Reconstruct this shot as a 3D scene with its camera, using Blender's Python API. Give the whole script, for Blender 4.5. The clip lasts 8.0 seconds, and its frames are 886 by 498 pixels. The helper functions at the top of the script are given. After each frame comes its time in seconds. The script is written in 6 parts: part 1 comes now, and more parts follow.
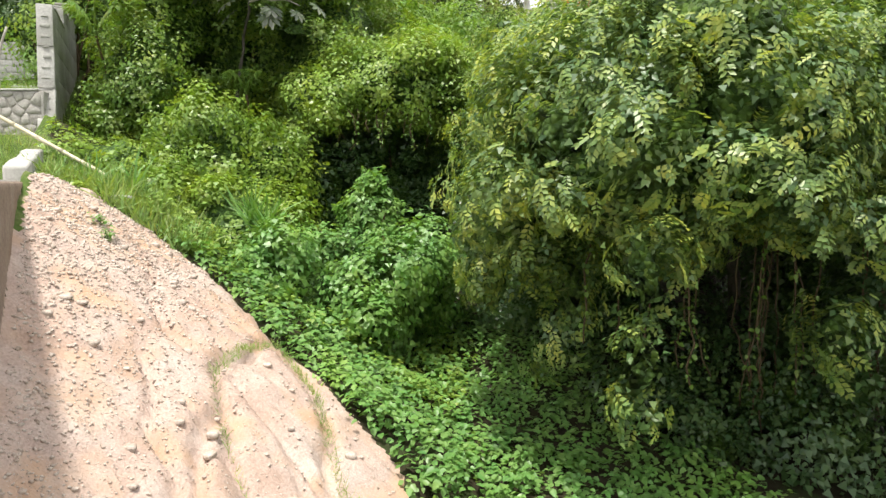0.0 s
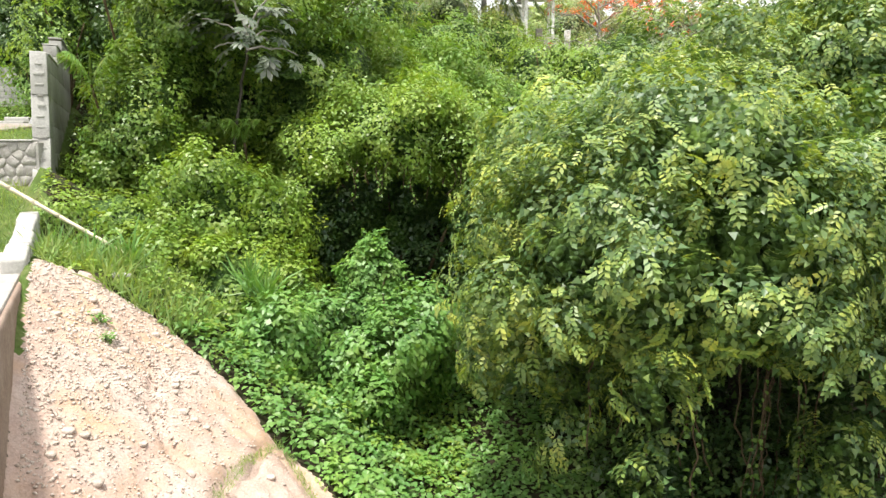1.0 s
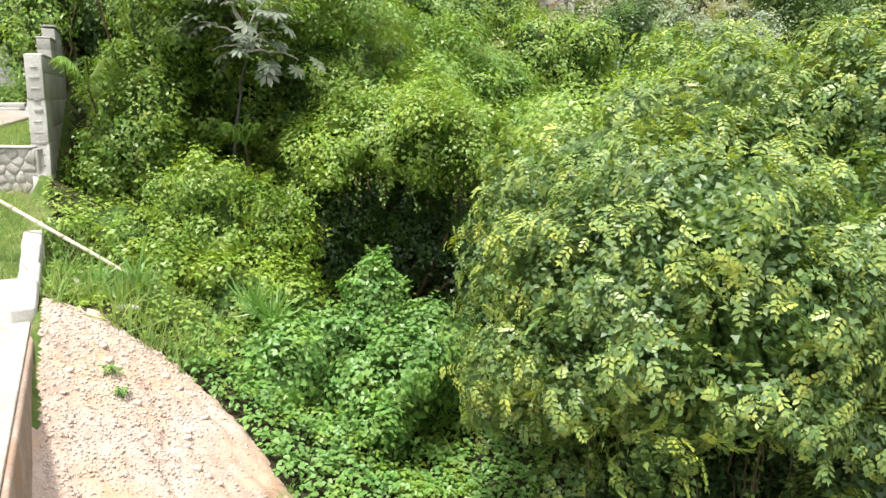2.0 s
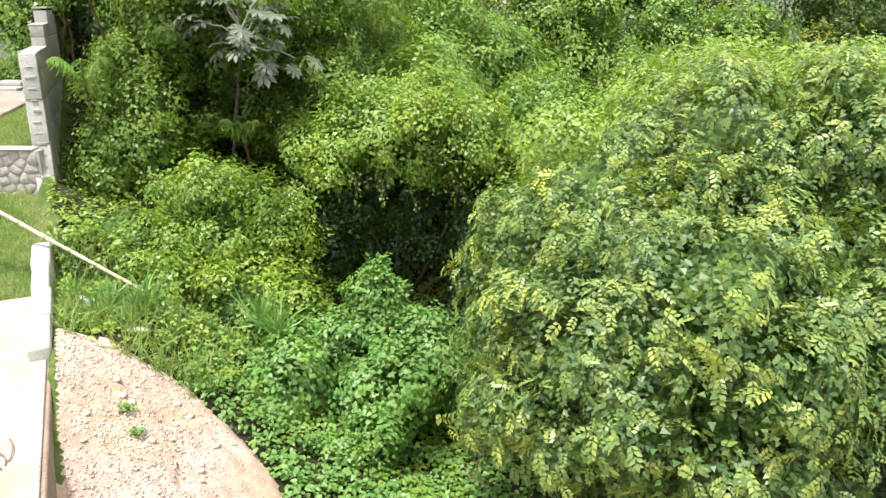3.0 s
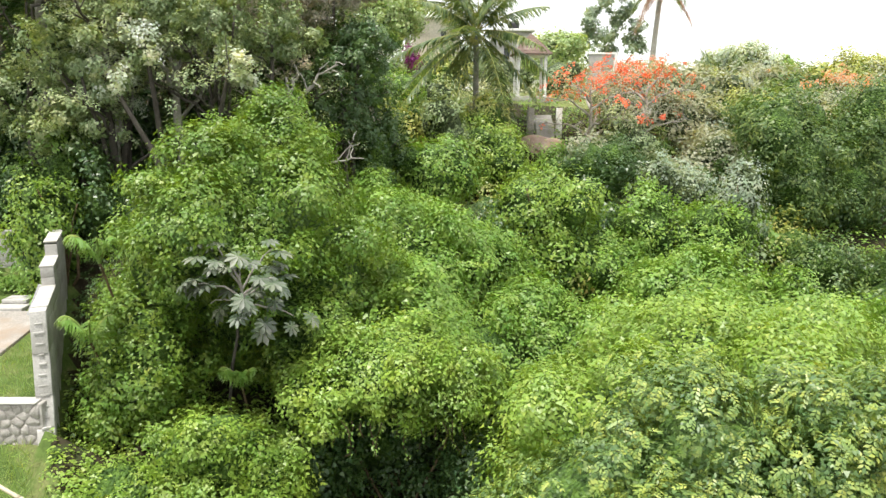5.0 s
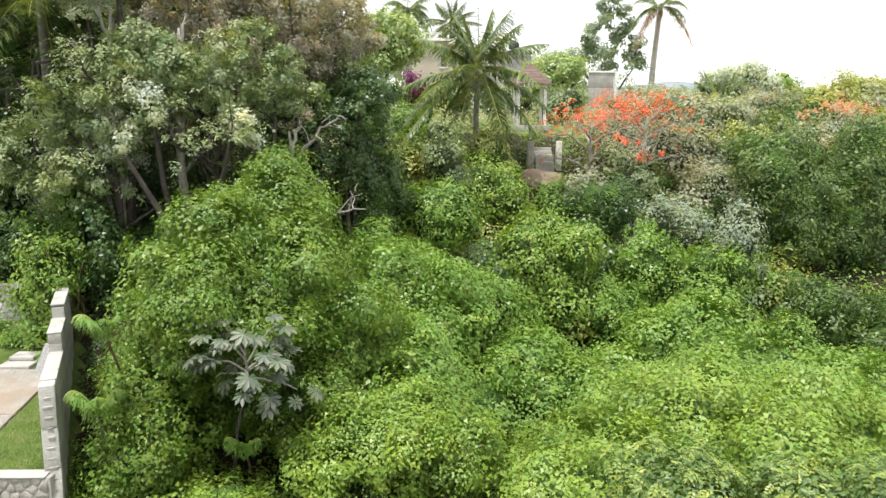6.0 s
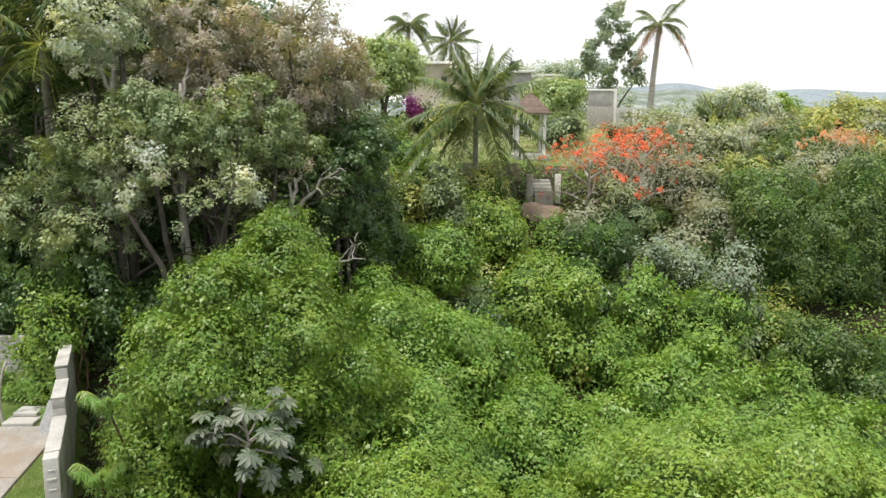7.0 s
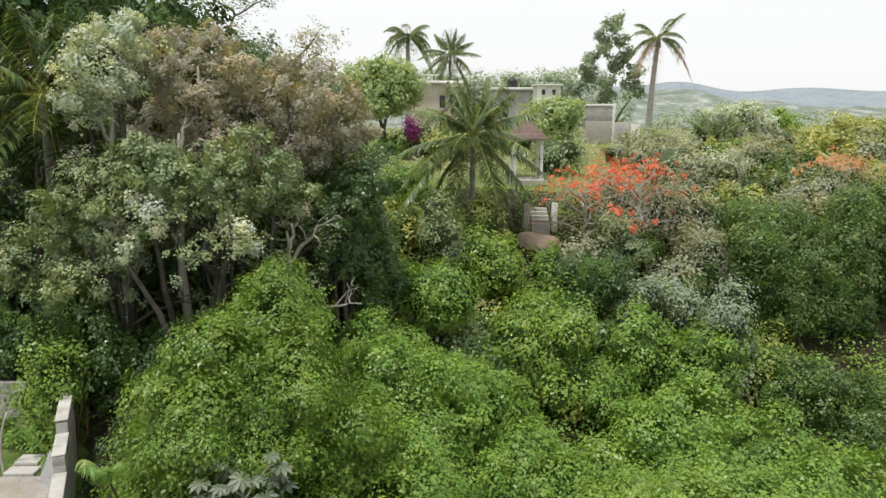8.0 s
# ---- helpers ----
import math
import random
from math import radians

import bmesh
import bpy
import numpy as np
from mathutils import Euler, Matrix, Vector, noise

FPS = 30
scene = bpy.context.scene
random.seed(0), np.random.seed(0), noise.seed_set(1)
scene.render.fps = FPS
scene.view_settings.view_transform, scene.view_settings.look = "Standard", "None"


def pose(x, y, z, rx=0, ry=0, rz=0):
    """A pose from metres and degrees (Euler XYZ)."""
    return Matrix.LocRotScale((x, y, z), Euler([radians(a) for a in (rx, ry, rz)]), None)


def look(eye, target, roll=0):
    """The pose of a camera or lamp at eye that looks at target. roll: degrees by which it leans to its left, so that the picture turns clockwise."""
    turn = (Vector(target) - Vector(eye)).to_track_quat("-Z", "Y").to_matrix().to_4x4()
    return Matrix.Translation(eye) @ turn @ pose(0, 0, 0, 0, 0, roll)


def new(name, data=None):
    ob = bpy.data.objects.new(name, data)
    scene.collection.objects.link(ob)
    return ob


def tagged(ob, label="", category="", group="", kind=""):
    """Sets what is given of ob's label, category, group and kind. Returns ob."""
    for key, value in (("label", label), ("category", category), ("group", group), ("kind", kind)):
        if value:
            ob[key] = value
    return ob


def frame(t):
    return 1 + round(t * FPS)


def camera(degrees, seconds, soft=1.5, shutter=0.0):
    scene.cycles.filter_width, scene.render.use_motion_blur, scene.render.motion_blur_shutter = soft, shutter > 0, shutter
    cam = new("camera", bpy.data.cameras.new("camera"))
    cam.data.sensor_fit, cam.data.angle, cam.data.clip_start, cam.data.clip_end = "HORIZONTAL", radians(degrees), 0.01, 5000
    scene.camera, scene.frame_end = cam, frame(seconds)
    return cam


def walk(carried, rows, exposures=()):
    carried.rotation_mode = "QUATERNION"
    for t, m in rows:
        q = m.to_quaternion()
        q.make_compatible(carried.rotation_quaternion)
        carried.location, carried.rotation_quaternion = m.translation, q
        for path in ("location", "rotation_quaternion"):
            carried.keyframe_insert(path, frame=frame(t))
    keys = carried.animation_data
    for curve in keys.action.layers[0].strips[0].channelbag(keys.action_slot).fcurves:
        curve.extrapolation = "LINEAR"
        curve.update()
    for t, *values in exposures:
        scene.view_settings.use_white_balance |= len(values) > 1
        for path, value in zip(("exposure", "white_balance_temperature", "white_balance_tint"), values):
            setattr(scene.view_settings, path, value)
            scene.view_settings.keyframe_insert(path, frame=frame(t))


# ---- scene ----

# ---------------------------------------------------------------- camera
cam = camera(64.4, 8.0, soft=1.5)
ROWS = [
    (0.0, (-0.015, 0.115, 4.064), (-0.014, 2.106, 3.877), 0.0),
    (0.5, (-0.055, 0.231, 4.890), (-0.049, 2.224, 4.716), 0.1),
    (1.0, (-0.153, 0.347, 5.648), (-0.134, 2.333, 5.410), 0.3),
    (1.5, (-0.264, 0.442, 6.449), (-0.236, 2.415, 6.129), 0.6),
    (1.7, (-0.280, 0.470, 6.760), (-0.252, 2.440, 6.420), 0.6),
    (2.8, (-0.150, 0.720, 8.770), (-0.138, 2.611, 8.118), 0.35),
    (3.0, (-0.148, 0.740, 9.102), (-0.135, 2.631, 8.453), 0.3),
    (3.5, (-0.141, 0.775, 9.946), (-0.098, 2.667, 9.299), 0.3),
    (3.7, (-0.125, 0.800, 10.280), (-0.083, 2.705, 9.663), 0.3),
    (4.0, (-0.112, 0.870, 10.796), (-0.071, 2.816, 10.338), 0.3),
    (4.5, (-0.150, 0.894, 11.677), (-0.107, 2.858, 11.302), 0.4),
    (6.0, (-0.189, 0.919, 14.280), (-0.149, 2.884, 13.912), 0.2),
    (6.5, (-0.178, 0.962, 15.133), (-0.139, 2.928, 14.769), 0.2),
    (7.0, (-0.122, 0.994, 16.009), (-0.085, 2.960, 15.645), 0.1),
    (7.5, (-0.008, 1.000, 16.890), (0.028, 2.966, 16.524), 0.1),
    (8.0, (0.059, 1.012, 17.720), (0.094, 2.978, 17.351), 0.1),
]
walk(cam, [(t, look(e, a, r)) for t, e, a, r in ROWS], exposures=[(0.0, 0.50), (1.5, 0.75), (4.5, 0.62), (6.5, 0.23), (8.0, -0.21)])

# ---------------------------------------------------------------- light
SUN_EL, SUN_AZ = 75.0, 222.0        # degrees; azimuth clockwise from +y, where the sun stands
world = bpy.data.worlds.new("sky")
scene.world = world
world.use_nodes = True
wn, wl = world.node_tree.nodes, world.node_tree.links
wn.clear()
sky = wn.new("ShaderNodeTexSky")
sky.sky_type, sky.sun_disc = 'NISHITA', False
sky.sun_elevation, sky.sun_rotation = radians(SUN_EL), radians(SUN_AZ)
sky.air_density, sky.dust_density, sky.ozone_density = 1.0, 4.0, 1.0
haze = wn.new("ShaderNodeMixRGB")
haze.inputs[0].default_value = 0.82
haze.inputs[2].default_value = (11.6, 11.6, 11.6, 1)
wb = wn.new("ShaderNodeBackground")
wb.inputs[1].default_value = 0.113
wo = wn.new("ShaderNodeOutputWorld")
wl.new(sky.outputs[0], haze.inputs[1])
wl.new(haze.outputs[0], wb.inputs[0])
wl.new(wb.outputs[0], wo.inputs[0])
sun = new("sun", bpy.data.lights.new("sun", 'SUN'))
sun.data.energy, sun.data.angle, sun.data.color = 4.4, radians(5.0), (1.0, 0.96, 0.88)
_a, _e = radians(SUN_AZ), radians(SUN_EL)
sun.matrix_world = look((0, 0, 60), Vector((0, 0, 60)) - Vector((math.sin(_a) * math.cos(_e), math.cos(_a) * math.cos(_e), math.sin(_e))))

# ---------------------------------------------------------------- materials
RNG = np.random.default_rng(7)


def nodes_of(name):
    m = bpy.data.materials.new(name)
    m.use_nodes = True
    n, l = m.node_tree.nodes, m.node_tree.links
    return m, n, l, n["Principled BSDF"], n["Material Output"]


def noise_node(n, l, scale, detail=4.0, coords="Object", rough=0.55):
    tc = n.new("ShaderNodeTexCoord")
    nz = n.new("ShaderNodeTexNoise")
    nz.inputs["Scale"].default_value = scale
    nz.inputs["Detail"].default_value = detail
    nz.inputs["Roughness"].default_value = rough
    l.new(tc.outputs[coords], nz.inputs["Vector"])
    return nz


def ramp(n, l, source, stops):
    r = n.new("ShaderNodeValToRGB")
    r.color_ramp.elements[0].position, r.color_ramp.elements[0].color = stops[0][0], (*stops[0][1], 1)
    r.color_ramp.elements[1].position, r.color_ramp.elements[1].color = stops[-1][0], (*stops[-1][1], 1)
    for p, c in stops[1:-1]:
        e = r.color_ramp.elements.new(p)
        e.color = (*c, 1)
    l.new(source, r.inputs[0])
    return r


def mix(n, l, a, b, f, mode='MIX'):
    m = n.new("ShaderNodeMixRGB")
    m.blend_type = mode
    for i, v in ((0, f), (1, a), (2, b)):
        if hasattr(v, "links"):
            l.new(v, m.inputs[i])
        else:
            m.inputs[i].default_value = v if i == 0 else (*v, 1)
    return m.outputs[0]


def leaf_material(name, dark, mid, light, accent=None, share=0.04, rough=0.42, trans=0.34, patch=0.9, clump=0.25):
    """Leaves: each one its own shade, with larger patches of paler and darker growth."""
    m, n, l, p, out = nodes_of(name)
    g = n.new("ShaderNodeNewGeometry")
    dark, mid, light = ((col[0] * k * 1.17, col[1] * k, col[2] * k * 1.75) for col, k in ((dark, 1.9), (mid, 1.35), (light, 1.08)))
    stops = [(0.0, dark), (0.45, mid), (1.0 - share if accent else 0.95, light)]
    if accent:
        stops += [(1.0 - share + 0.005, accent)]
    cl = noise_node(n, l, 2.6, 3.0)
    mr = n.new("ShaderNodeMapRange")
    mr.inputs[1].default_value, mr.inputs[2].default_value = 0.32, 0.68
    l.new(cl.outputs["Fac"], mr.inputs[0])
    fl = n.new("ShaderNodeMix")
    fl.inputs[0].default_value = clump
    l.new(g.outputs["Random Per Island"], fl.inputs[2])
    l.new(mr.outputs[0], fl.inputs[3])
    leaf = ramp(n, l, fl.outputs[0], stops)
    nz = noise_node(n, l, patch, 3.0)
    pr = ramp(n, l, nz.outputs["Fac"], [(0.3, (0.72, 0.80, 0.78)), (0.5, (1, 1, 1)), (0.7, (1.30, 1.2, 0.95))])
    col = mix(n, l, leaf.outputs[0], pr.outputs[0], 1.0, 'MULTIPLY')
    l.new(col, p.inputs["Base Color"])
    p.inputs["Roughness"].default_value = rough
    p.inputs["Specular IOR Level"].default_value = 0.5
    tr = n.new("ShaderNodeBsdfTranslucent")
    tc = mix(n, l, col, (1.25, 1.2, 0.45), 1.0, 'MULTIPLY')
    l.new(tc, tr.inputs[0])
    ms = n.new("ShaderNodeMixShader")
    ms.inputs[0].default_value = trans
    l.new(p.outputs[0], ms.inputs[1])
    l.new(tr.outputs[0], ms.inputs[2])
    l.new(ms.outputs[0], out.inputs[0])
    return m


def rough_material(name, stops, scale, fine=40.0, bump=0.3, rough=0.9, dist=0.03, stain=None, vary=0.15):
    m, n, l, p, out = nodes_of(name)
    a = noise_node(n, l, scale, 8.0, rough=0.65)
    col = ramp(n, l, a.outputs["Fac"], stops).outputs[0]
    b = noise_node(n, l, fine, 6.0)
    fr = ramp(n, l, b.outputs["Fac"], [(0.25, (0.72, 0.72, 0.72)), (0.75, (1.2, 1.2, 1.2))])
    col = mix(n, l, col, fr.outputs[0], 1.0, 'MULTIPLY')
    if stain:
        s = noise_node(n, l, stain[0], 5.0)
        sr = ramp(n, l, s.outputs["Fac"], [(0.48, (0, 0, 0)), (0.68, (1, 1, 1))])
        col = mix(n, l, col, stain[1], sr.outputs[0])
    oi = n.new("ShaderNodeObjectInfo")
    vr = ramp(n, l, oi.outputs["Random"], [(0, (1 - vary,) * 3), (1, (1 + vary * 0.8,) * 3)])
    col = mix(n, l, col, vr.outputs[0], 1.0, 'MULTIPLY')
    l.new(col, p.inputs["Base Color"])
    p.inputs["Roughness"].default_value = rough
    p.inputs["Specular IOR Level"].default_value = 0.1 if rough >= 0.9 else 0.4
    bp = n.new("ShaderNodeBump")
    bp.inputs["Strength"].default_value, bp.inputs["Distance"].default_value = bump, dist
    ad = n.new("ShaderNodeMath")
    ad.operation = 'ADD'
    l.new(a.outputs["Fac"], ad.inputs[0])
    l.new(b.outputs["Fac"], ad.inputs[1])
    l.new(ad.outputs[0], bp.inputs["Height"])
    l.new(bp.outputs[0], p.inputs["Normal"])
    return m


def leafy_shell(name, dark, mid, light):
    """The closed filler under a vine's outer leaves, darkened for shade in the gaps: leaf-sized cells, each its own
    tone and tilt.
    """
    m, n, l, p, out = nodes_of(name)
    tc = n.new("ShaderNodeTexCoord")
    warp = noise_node(n, l, 5.0, 3.0)
    wv = mix(n, l, tc.outputs["Object"], warp.outputs["Color"], 0.06, 'ADD')
    vo = n.new("ShaderNodeTexVoronoi")
    vo.inputs["Scale"].default_value = 11.0
    l.new(wv, vo.inputs["Vector"])
    sep = n.new("ShaderNodeSeparateColor")
    l.new(vo.outputs["Color"], sep.inputs[0])
    col = ramp(n, l, sep.outputs[0], [(0.0, dark), (0.5, mid), (1.0, light)]).outputs[0]
    nz = noise_node(n, l, 1.1, 4.0)
    pr = ramp(n, l, nz.outputs["Fac"], [(0.3, (0.7, 0.78, 0.8)), (0.5, (1, 1, 1)), (0.7, (1.25, 1.15, 0.9))])
    col = mix(n, l, col, pr.outputs[0], 1.0, 'MULTIPLY')
    l.new(col, p.inputs["Base Color"])
    p.inputs["Roughness"].default_value = 0.6
    p.inputs["Specular IOR Level"].default_value = 0.25
    bp = n.new("ShaderNodeBump")
    bp.inputs["Strength"].default_value, bp.inputs["Distance"].default_value = 1.0, 0.10
    bp.invert = True
    l.new(vo.outputs["Distance"], bp.inputs["Height"])
    l.new(bp.outputs[0], p.inputs["Normal"])
    return m


VINE = leaf_material("vine_leaf", (0.06, 0.148, 0.015), (0.112, 0.228, 0.023), (0.185, 0.292, 0.035), (0.27, 0.33, 0.055), 0.02, clump=0.72)
VINE_B = leaf_material("vine_leaf_fresh", (0.072, 0.155, 0.015), (0.13, 0.24, 0.022), (0.21, 0.31, 0.034), (0.30, 0.33, 0.055), 0.02, clump=0.72)
GREATVINE = leaf_material("climbing_vine_leaf", (0.045, 0.112, 0.010), (0.09, 0.182, 0.0145), (0.163, 0.25, 0.024), (0.28, 0.31, 0.05), 0.02, clump=0.72)
CREEPER = leaf_material("creeper_leaf", (0.055, 0.15, 0.022), (0.10, 0.23, 0.032), (0.17, 0.31, 0.05), (0.22, 0.33, 0.05), 0.03, clump=0.65)
PINNATE = leaf_material("pinnate_leaf", (0.05, 0.11, 0.02), (0.14, 0.235, 0.036), (0.33, 0.42, 0.055), (0.52, 0.55, 0.18), 0.06, clump=0.55)
TREEVINE = leaf_material("deep_vine_leaf", (0.028, 0.07, 0.015), (0.062, 0.13, 0.023), (0.12, 0.20, 0.036), clump=0.5)
# darkened leaf: growth in hollows and under trees has its shade in the colour
BROAD = leaf_material("broad_leaf_darkened", (0.022, 0.06, 0.013), (0.045, 0.10, 0.019), (0.08, 0.15, 0.028), rough=0.36)
DARKLEAF = leaf_material("dark_tree_leaf", (0.022, 0.055, 0.010), (0.058, 0.12, 0.018), (0.175, 0.265, 0.04), rough=0.45, patch=0.6, clump=0.5)
GREYLEAF = leaf_material("grey_green_leaf", (0.055, 0.10, 0.03), (0.14, 0.22, 0.058), (0.31, 0.40, 0.135), (0.50, 0.54, 0.36), 0.12, rough=0.5, patch=0.5, clump=0.55)
SAGE = leaf_material("sage_leaf", (0.08, 0.14, 0.05), (0.16, 0.24, 0.10), (0.30, 0.38, 0.20), (0.42, 0.50, 0.30), 0.04, rough=0.5, clump=0.5)
SILVER = leaf_material("silver_leaf", (0.13, 0.20, 0.075), (0.28, 0.38, 0.17), (0.50, 0.58, 0.34), (0.64, 0.69, 0.48), 0.12, rough=0.5, clump=0.5)
BROWNLEAF = leaf_material("dry_brown_leaf", (0.12, 0.155, 0.065), (0.225, 0.255, 0.115), (0.38, 0.375, 0.22), (0.48, 0.40, 0.28), 0.10, rough=0.7, patch=0.5, clump=0.55)
SCRUB = leaf_material("dry_grey_scrub_leaf", (0.11, 0.15, 0.055), (0.21, 0.26, 0.10), (0.33, 0.36, 0.17), (0.42, 0.42, 0.24), 0.06, rough=0.6, patch=0.4, clump=0.5)
PALEGREEN = leaf_material("pale_green_leaf", (0.06, 0.12, 0.022), (0.20, 0.32, 0.07), (0.42, 0.52, 0.18), (0.62, 0.66, 0.42), 0.14, rough=0.4, clump=0.5)
YELLOWLEAF = leaf_material("yellow_green_leaf", (0.10, 0.16, 0.03), (0.25, 0.32, 0.055), (0.43, 0.47, 0.11), (0.50, 0.40, 0.08), 0.06, patch=0.5)
PALMLEAF = leaf_material("palm_leaflet", (0.025, 0.055, 0.014), (0.075, 0.135, 0.03), (0.21, 0.27, 0.06), (0.42, 0.40, 0.14), 0.07, rough=0.30, patch=0.4)
DRYFROND = leaf_material("dry_frond", (0.15, 0.10, 0.05), (0.24, 0.17, 0.09), (0.34, 0.26, 0.15), rough=0.7)
CECROPIA = leaf_material("grey_palmate_leaf", (0.022, 0.048, 0.013), (0.046, 0.08, 0.023), (0.125, 0.16, 0.075), rough=0.5, trans=0.15)
FLAME = leaf_material("flame_flower", (0.30, 0.05, 0.012), (0.50, 0.095, 0.022), (0.66, 0.17, 0.04), rough=0.6)
FLAME_O = leaf_material("orange_flower", (0.24, 0.13, 0.03), (0.36, 0.17, 0.04), (0.46, 0.22, 0.06), rough=0.6)
MAGENTA = leaf_material("magenta_flower", (0.09, 0.012, 0.05), (0.15, 0.022, 0.085), (0.21, 0.045, 0.12), rough=0.6)
GRASS = leaf_material("grass_blade", (0.07, 0.15, 0.025), (0.13, 0.23, 0.035), (0.22, 0.30, 0.06), (0.34, 0.33, 0.12), 0.06, rough=0.5)
FARLEAF = leaf_material("far_tree_leaf", (0.06, 0.085, 0.05), (0.10, 0.13, 0.08), (0.15, 0.18, 0.11), rough=0.7, trans=0.1)
GREYS = (GREYLEAF, SAGE, SILVER, BROWNLEAF, SCRUB, PALEGREEN)
BARK = rough_material("grey_bark", [(0.3, (0.10, 0.085, 0.07)), (0.6, (0.22, 0.20, 0.17)), (0.8, (0.32, 0.30, 0.27))], 3.0, 30.0, 0.5)
PALEBARK = rough_material("pale_bark", [(0.3, (0.26, 0.24, 0.21)), (0.7, (0.46, 0.44, 0.40))], 3.0, 25.0, 0.4)
WOODBARK = rough_material("dark_bark", [(0.3, (0.05, 0.044, 0.038)), (0.7, (0.13, 0.118, 0.10))], 3.0, 30.0, 0.5)
VINEBARK = rough_material("vine_stem", [(0.3, (0.07, 0.05, 0.03)), (0.7, (0.18, 0.13, 0.08))], 6.0, 40.0, 0.5)
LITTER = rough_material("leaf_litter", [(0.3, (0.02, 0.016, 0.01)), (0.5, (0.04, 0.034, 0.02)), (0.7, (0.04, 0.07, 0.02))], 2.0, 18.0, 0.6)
# kept darker than the outer leaves, so gaps between them read as shade
UNDER = leafy_shell("leafy_shade_layer", (0.028, 0.06, 0.011), (0.06, 0.118, 0.019), (0.095, 0.165, 0.028))
UNDERGREY = leafy_shell("grey_leafy_shade_layer", (0.03, 0.046, 0.018), (0.065, 0.092, 0.036), (0.11, 0.14, 0.06))
SOIL = rough_material("pink_subsoil", [(0.25, (0.33, 0.23, 0.175)), (0.42, (0.42, 0.31, 0.255)), (0.6, (0.47, 0.38, 0.33)), (0.8, (0.51, 0.44, 0.395))], 1.1, 38.0, 0.5, dist=0.03, stain=(1.3, (0.44, 0.295, 0.20)))
STONE = rough_material("rubble_stone", [(0.3, (0.27, 0.25, 0.225)), (0.7, (0.50, 0.475, 0.44))], 5.0, 40.0, 0.5)
PEBBLE = rough_material("pale_pebble", [(0.3, (0.36, 0.285, 0.225)), (0.5, (0.48, 0.40, 0.34)), (0.75, (0.60, 0.54, 0.48))], 6.0, 40.0, 0.4)
MORTAR = rough_material("mortar", [(0.3, (0.28, 0.265, 0.24)), (0.7, (0.42, 0.40, 0.37))], 6.0, 50.0, 0.5)
CONCRETE = rough_material("weathered_concrete", [(0.3, (0.30, 0.285, 0.26)), (0.55, (0.46, 0.45, 0.425)), (0.8, (0.55, 0.54, 0.515))], 1.6, 30.0, 0.3, stain=(0.8, (0.33, 0.32, 0.29)), vary=0.03)
STAINED = rough_material("soil_stained_concrete", [(0.3, (0.24, 0.175, 0.135)), (0.55, (0.34, 0.26, 0.21)), (0.8, (0.42, 0.36, 0.31))], 1.4, 24.0, 0.5, stain=(1.1, (0.30, 0.20, 0.14)))
SLABTOP = rough_material("pale_concrete_slab", [(0.3, (0.27, 0.245, 0.22)), (0.55, (0.37, 0.35, 0.32)), (0.75, (0.46, 0.44, 0.41))], 1.2, 20.0, 0.3, stain=(1.0, (0.31, 0.25, 0.195)))

# ---------------------------------------------------------------- mesh tools
UP = np.array((0.0, 0.0, 1.0))


def unit(a):
    return a / np.maximum(np.linalg.norm(a, axis=-1, keepdims=True), 1e-9)


def mesh_data(name, verts, faces, mats, index=None, smooth=False):
    """A mesh from an (n, 3) array and a list of (m, k) face arrays."""
    me = bpy.data.meshes.new(name)
    verts = np.asarray(verts, dtype=np.float32)
    faces = [np.asarray(f, dtype=np.int32) for f in faces if len(f)]
    sizes = np.concatenate([np.full(len(f), f.shape[1], dtype=np.int32) for f in faces])
    loops = np.concatenate([f.ravel() for f in faces])
    me.vertices.add(len(verts))
    me.vertices.foreach_set("co", verts.ravel())
    me.loops.add(len(loops))
    me.loops.foreach_set("vertex_index", loops)
    me.polygons.add(len(sizes))
    me.polygons.foreach_set("loop_start", np.concatenate(([0], np.cumsum(sizes)[:-1])).astype(np.int32))
    for m in (mats if isinstance(mats, (list, tuple)) else [mats]):
        me.materials.append(m)
    if index is not None:
        me.polygons.foreach_set("material_index", np.asarray(index, dtype=np.int32))
    if smooth:
        me.polygons.foreach_set("use_smooth", np.ones(len(sizes), dtype=bool))
    me.update(calc_edges=True)
    me.validate()
    return me


def part(name, verts, faces, mats, parent=None, label="", smooth=False):
    ob = new(name, mesh_data(name, verts, faces, mats, None, smooth))
    ob.parent = parent
    if label:
        ob["label"] = label
    return ob


def root(name, at, label, category, group="", kind=""):
    ob = new(name)
    ob.empty_display_size = 0.2
    ob.location = at
    bpy.context.view_layer.update()
    return tagged(ob, label, category, group, kind)


def under(thing, name, verts, faces, mats, label="", smooth=False):
    """A part given in world places, parented to a thing that stands at its base."""
    v = np.asarray(verts, dtype=float) - np.array(thing.matrix_world.translation)
    return part(name, v, faces, mats, thing, label, smooth)


def join(pieces):
    """Joins (verts, faces) pairs, faces being lists of arrays."""
    vs, fs, k = [], {}, 0
    for v, f in pieces:
        for a in f:
            a = np.asarray(a)
            if len(a):
                fs.setdefault(a.shape[1], []).append(a + k)
        vs.append(v)
        k += len(v)
    return np.concatenate(vs), [np.concatenate(a) for a in fs.values()]


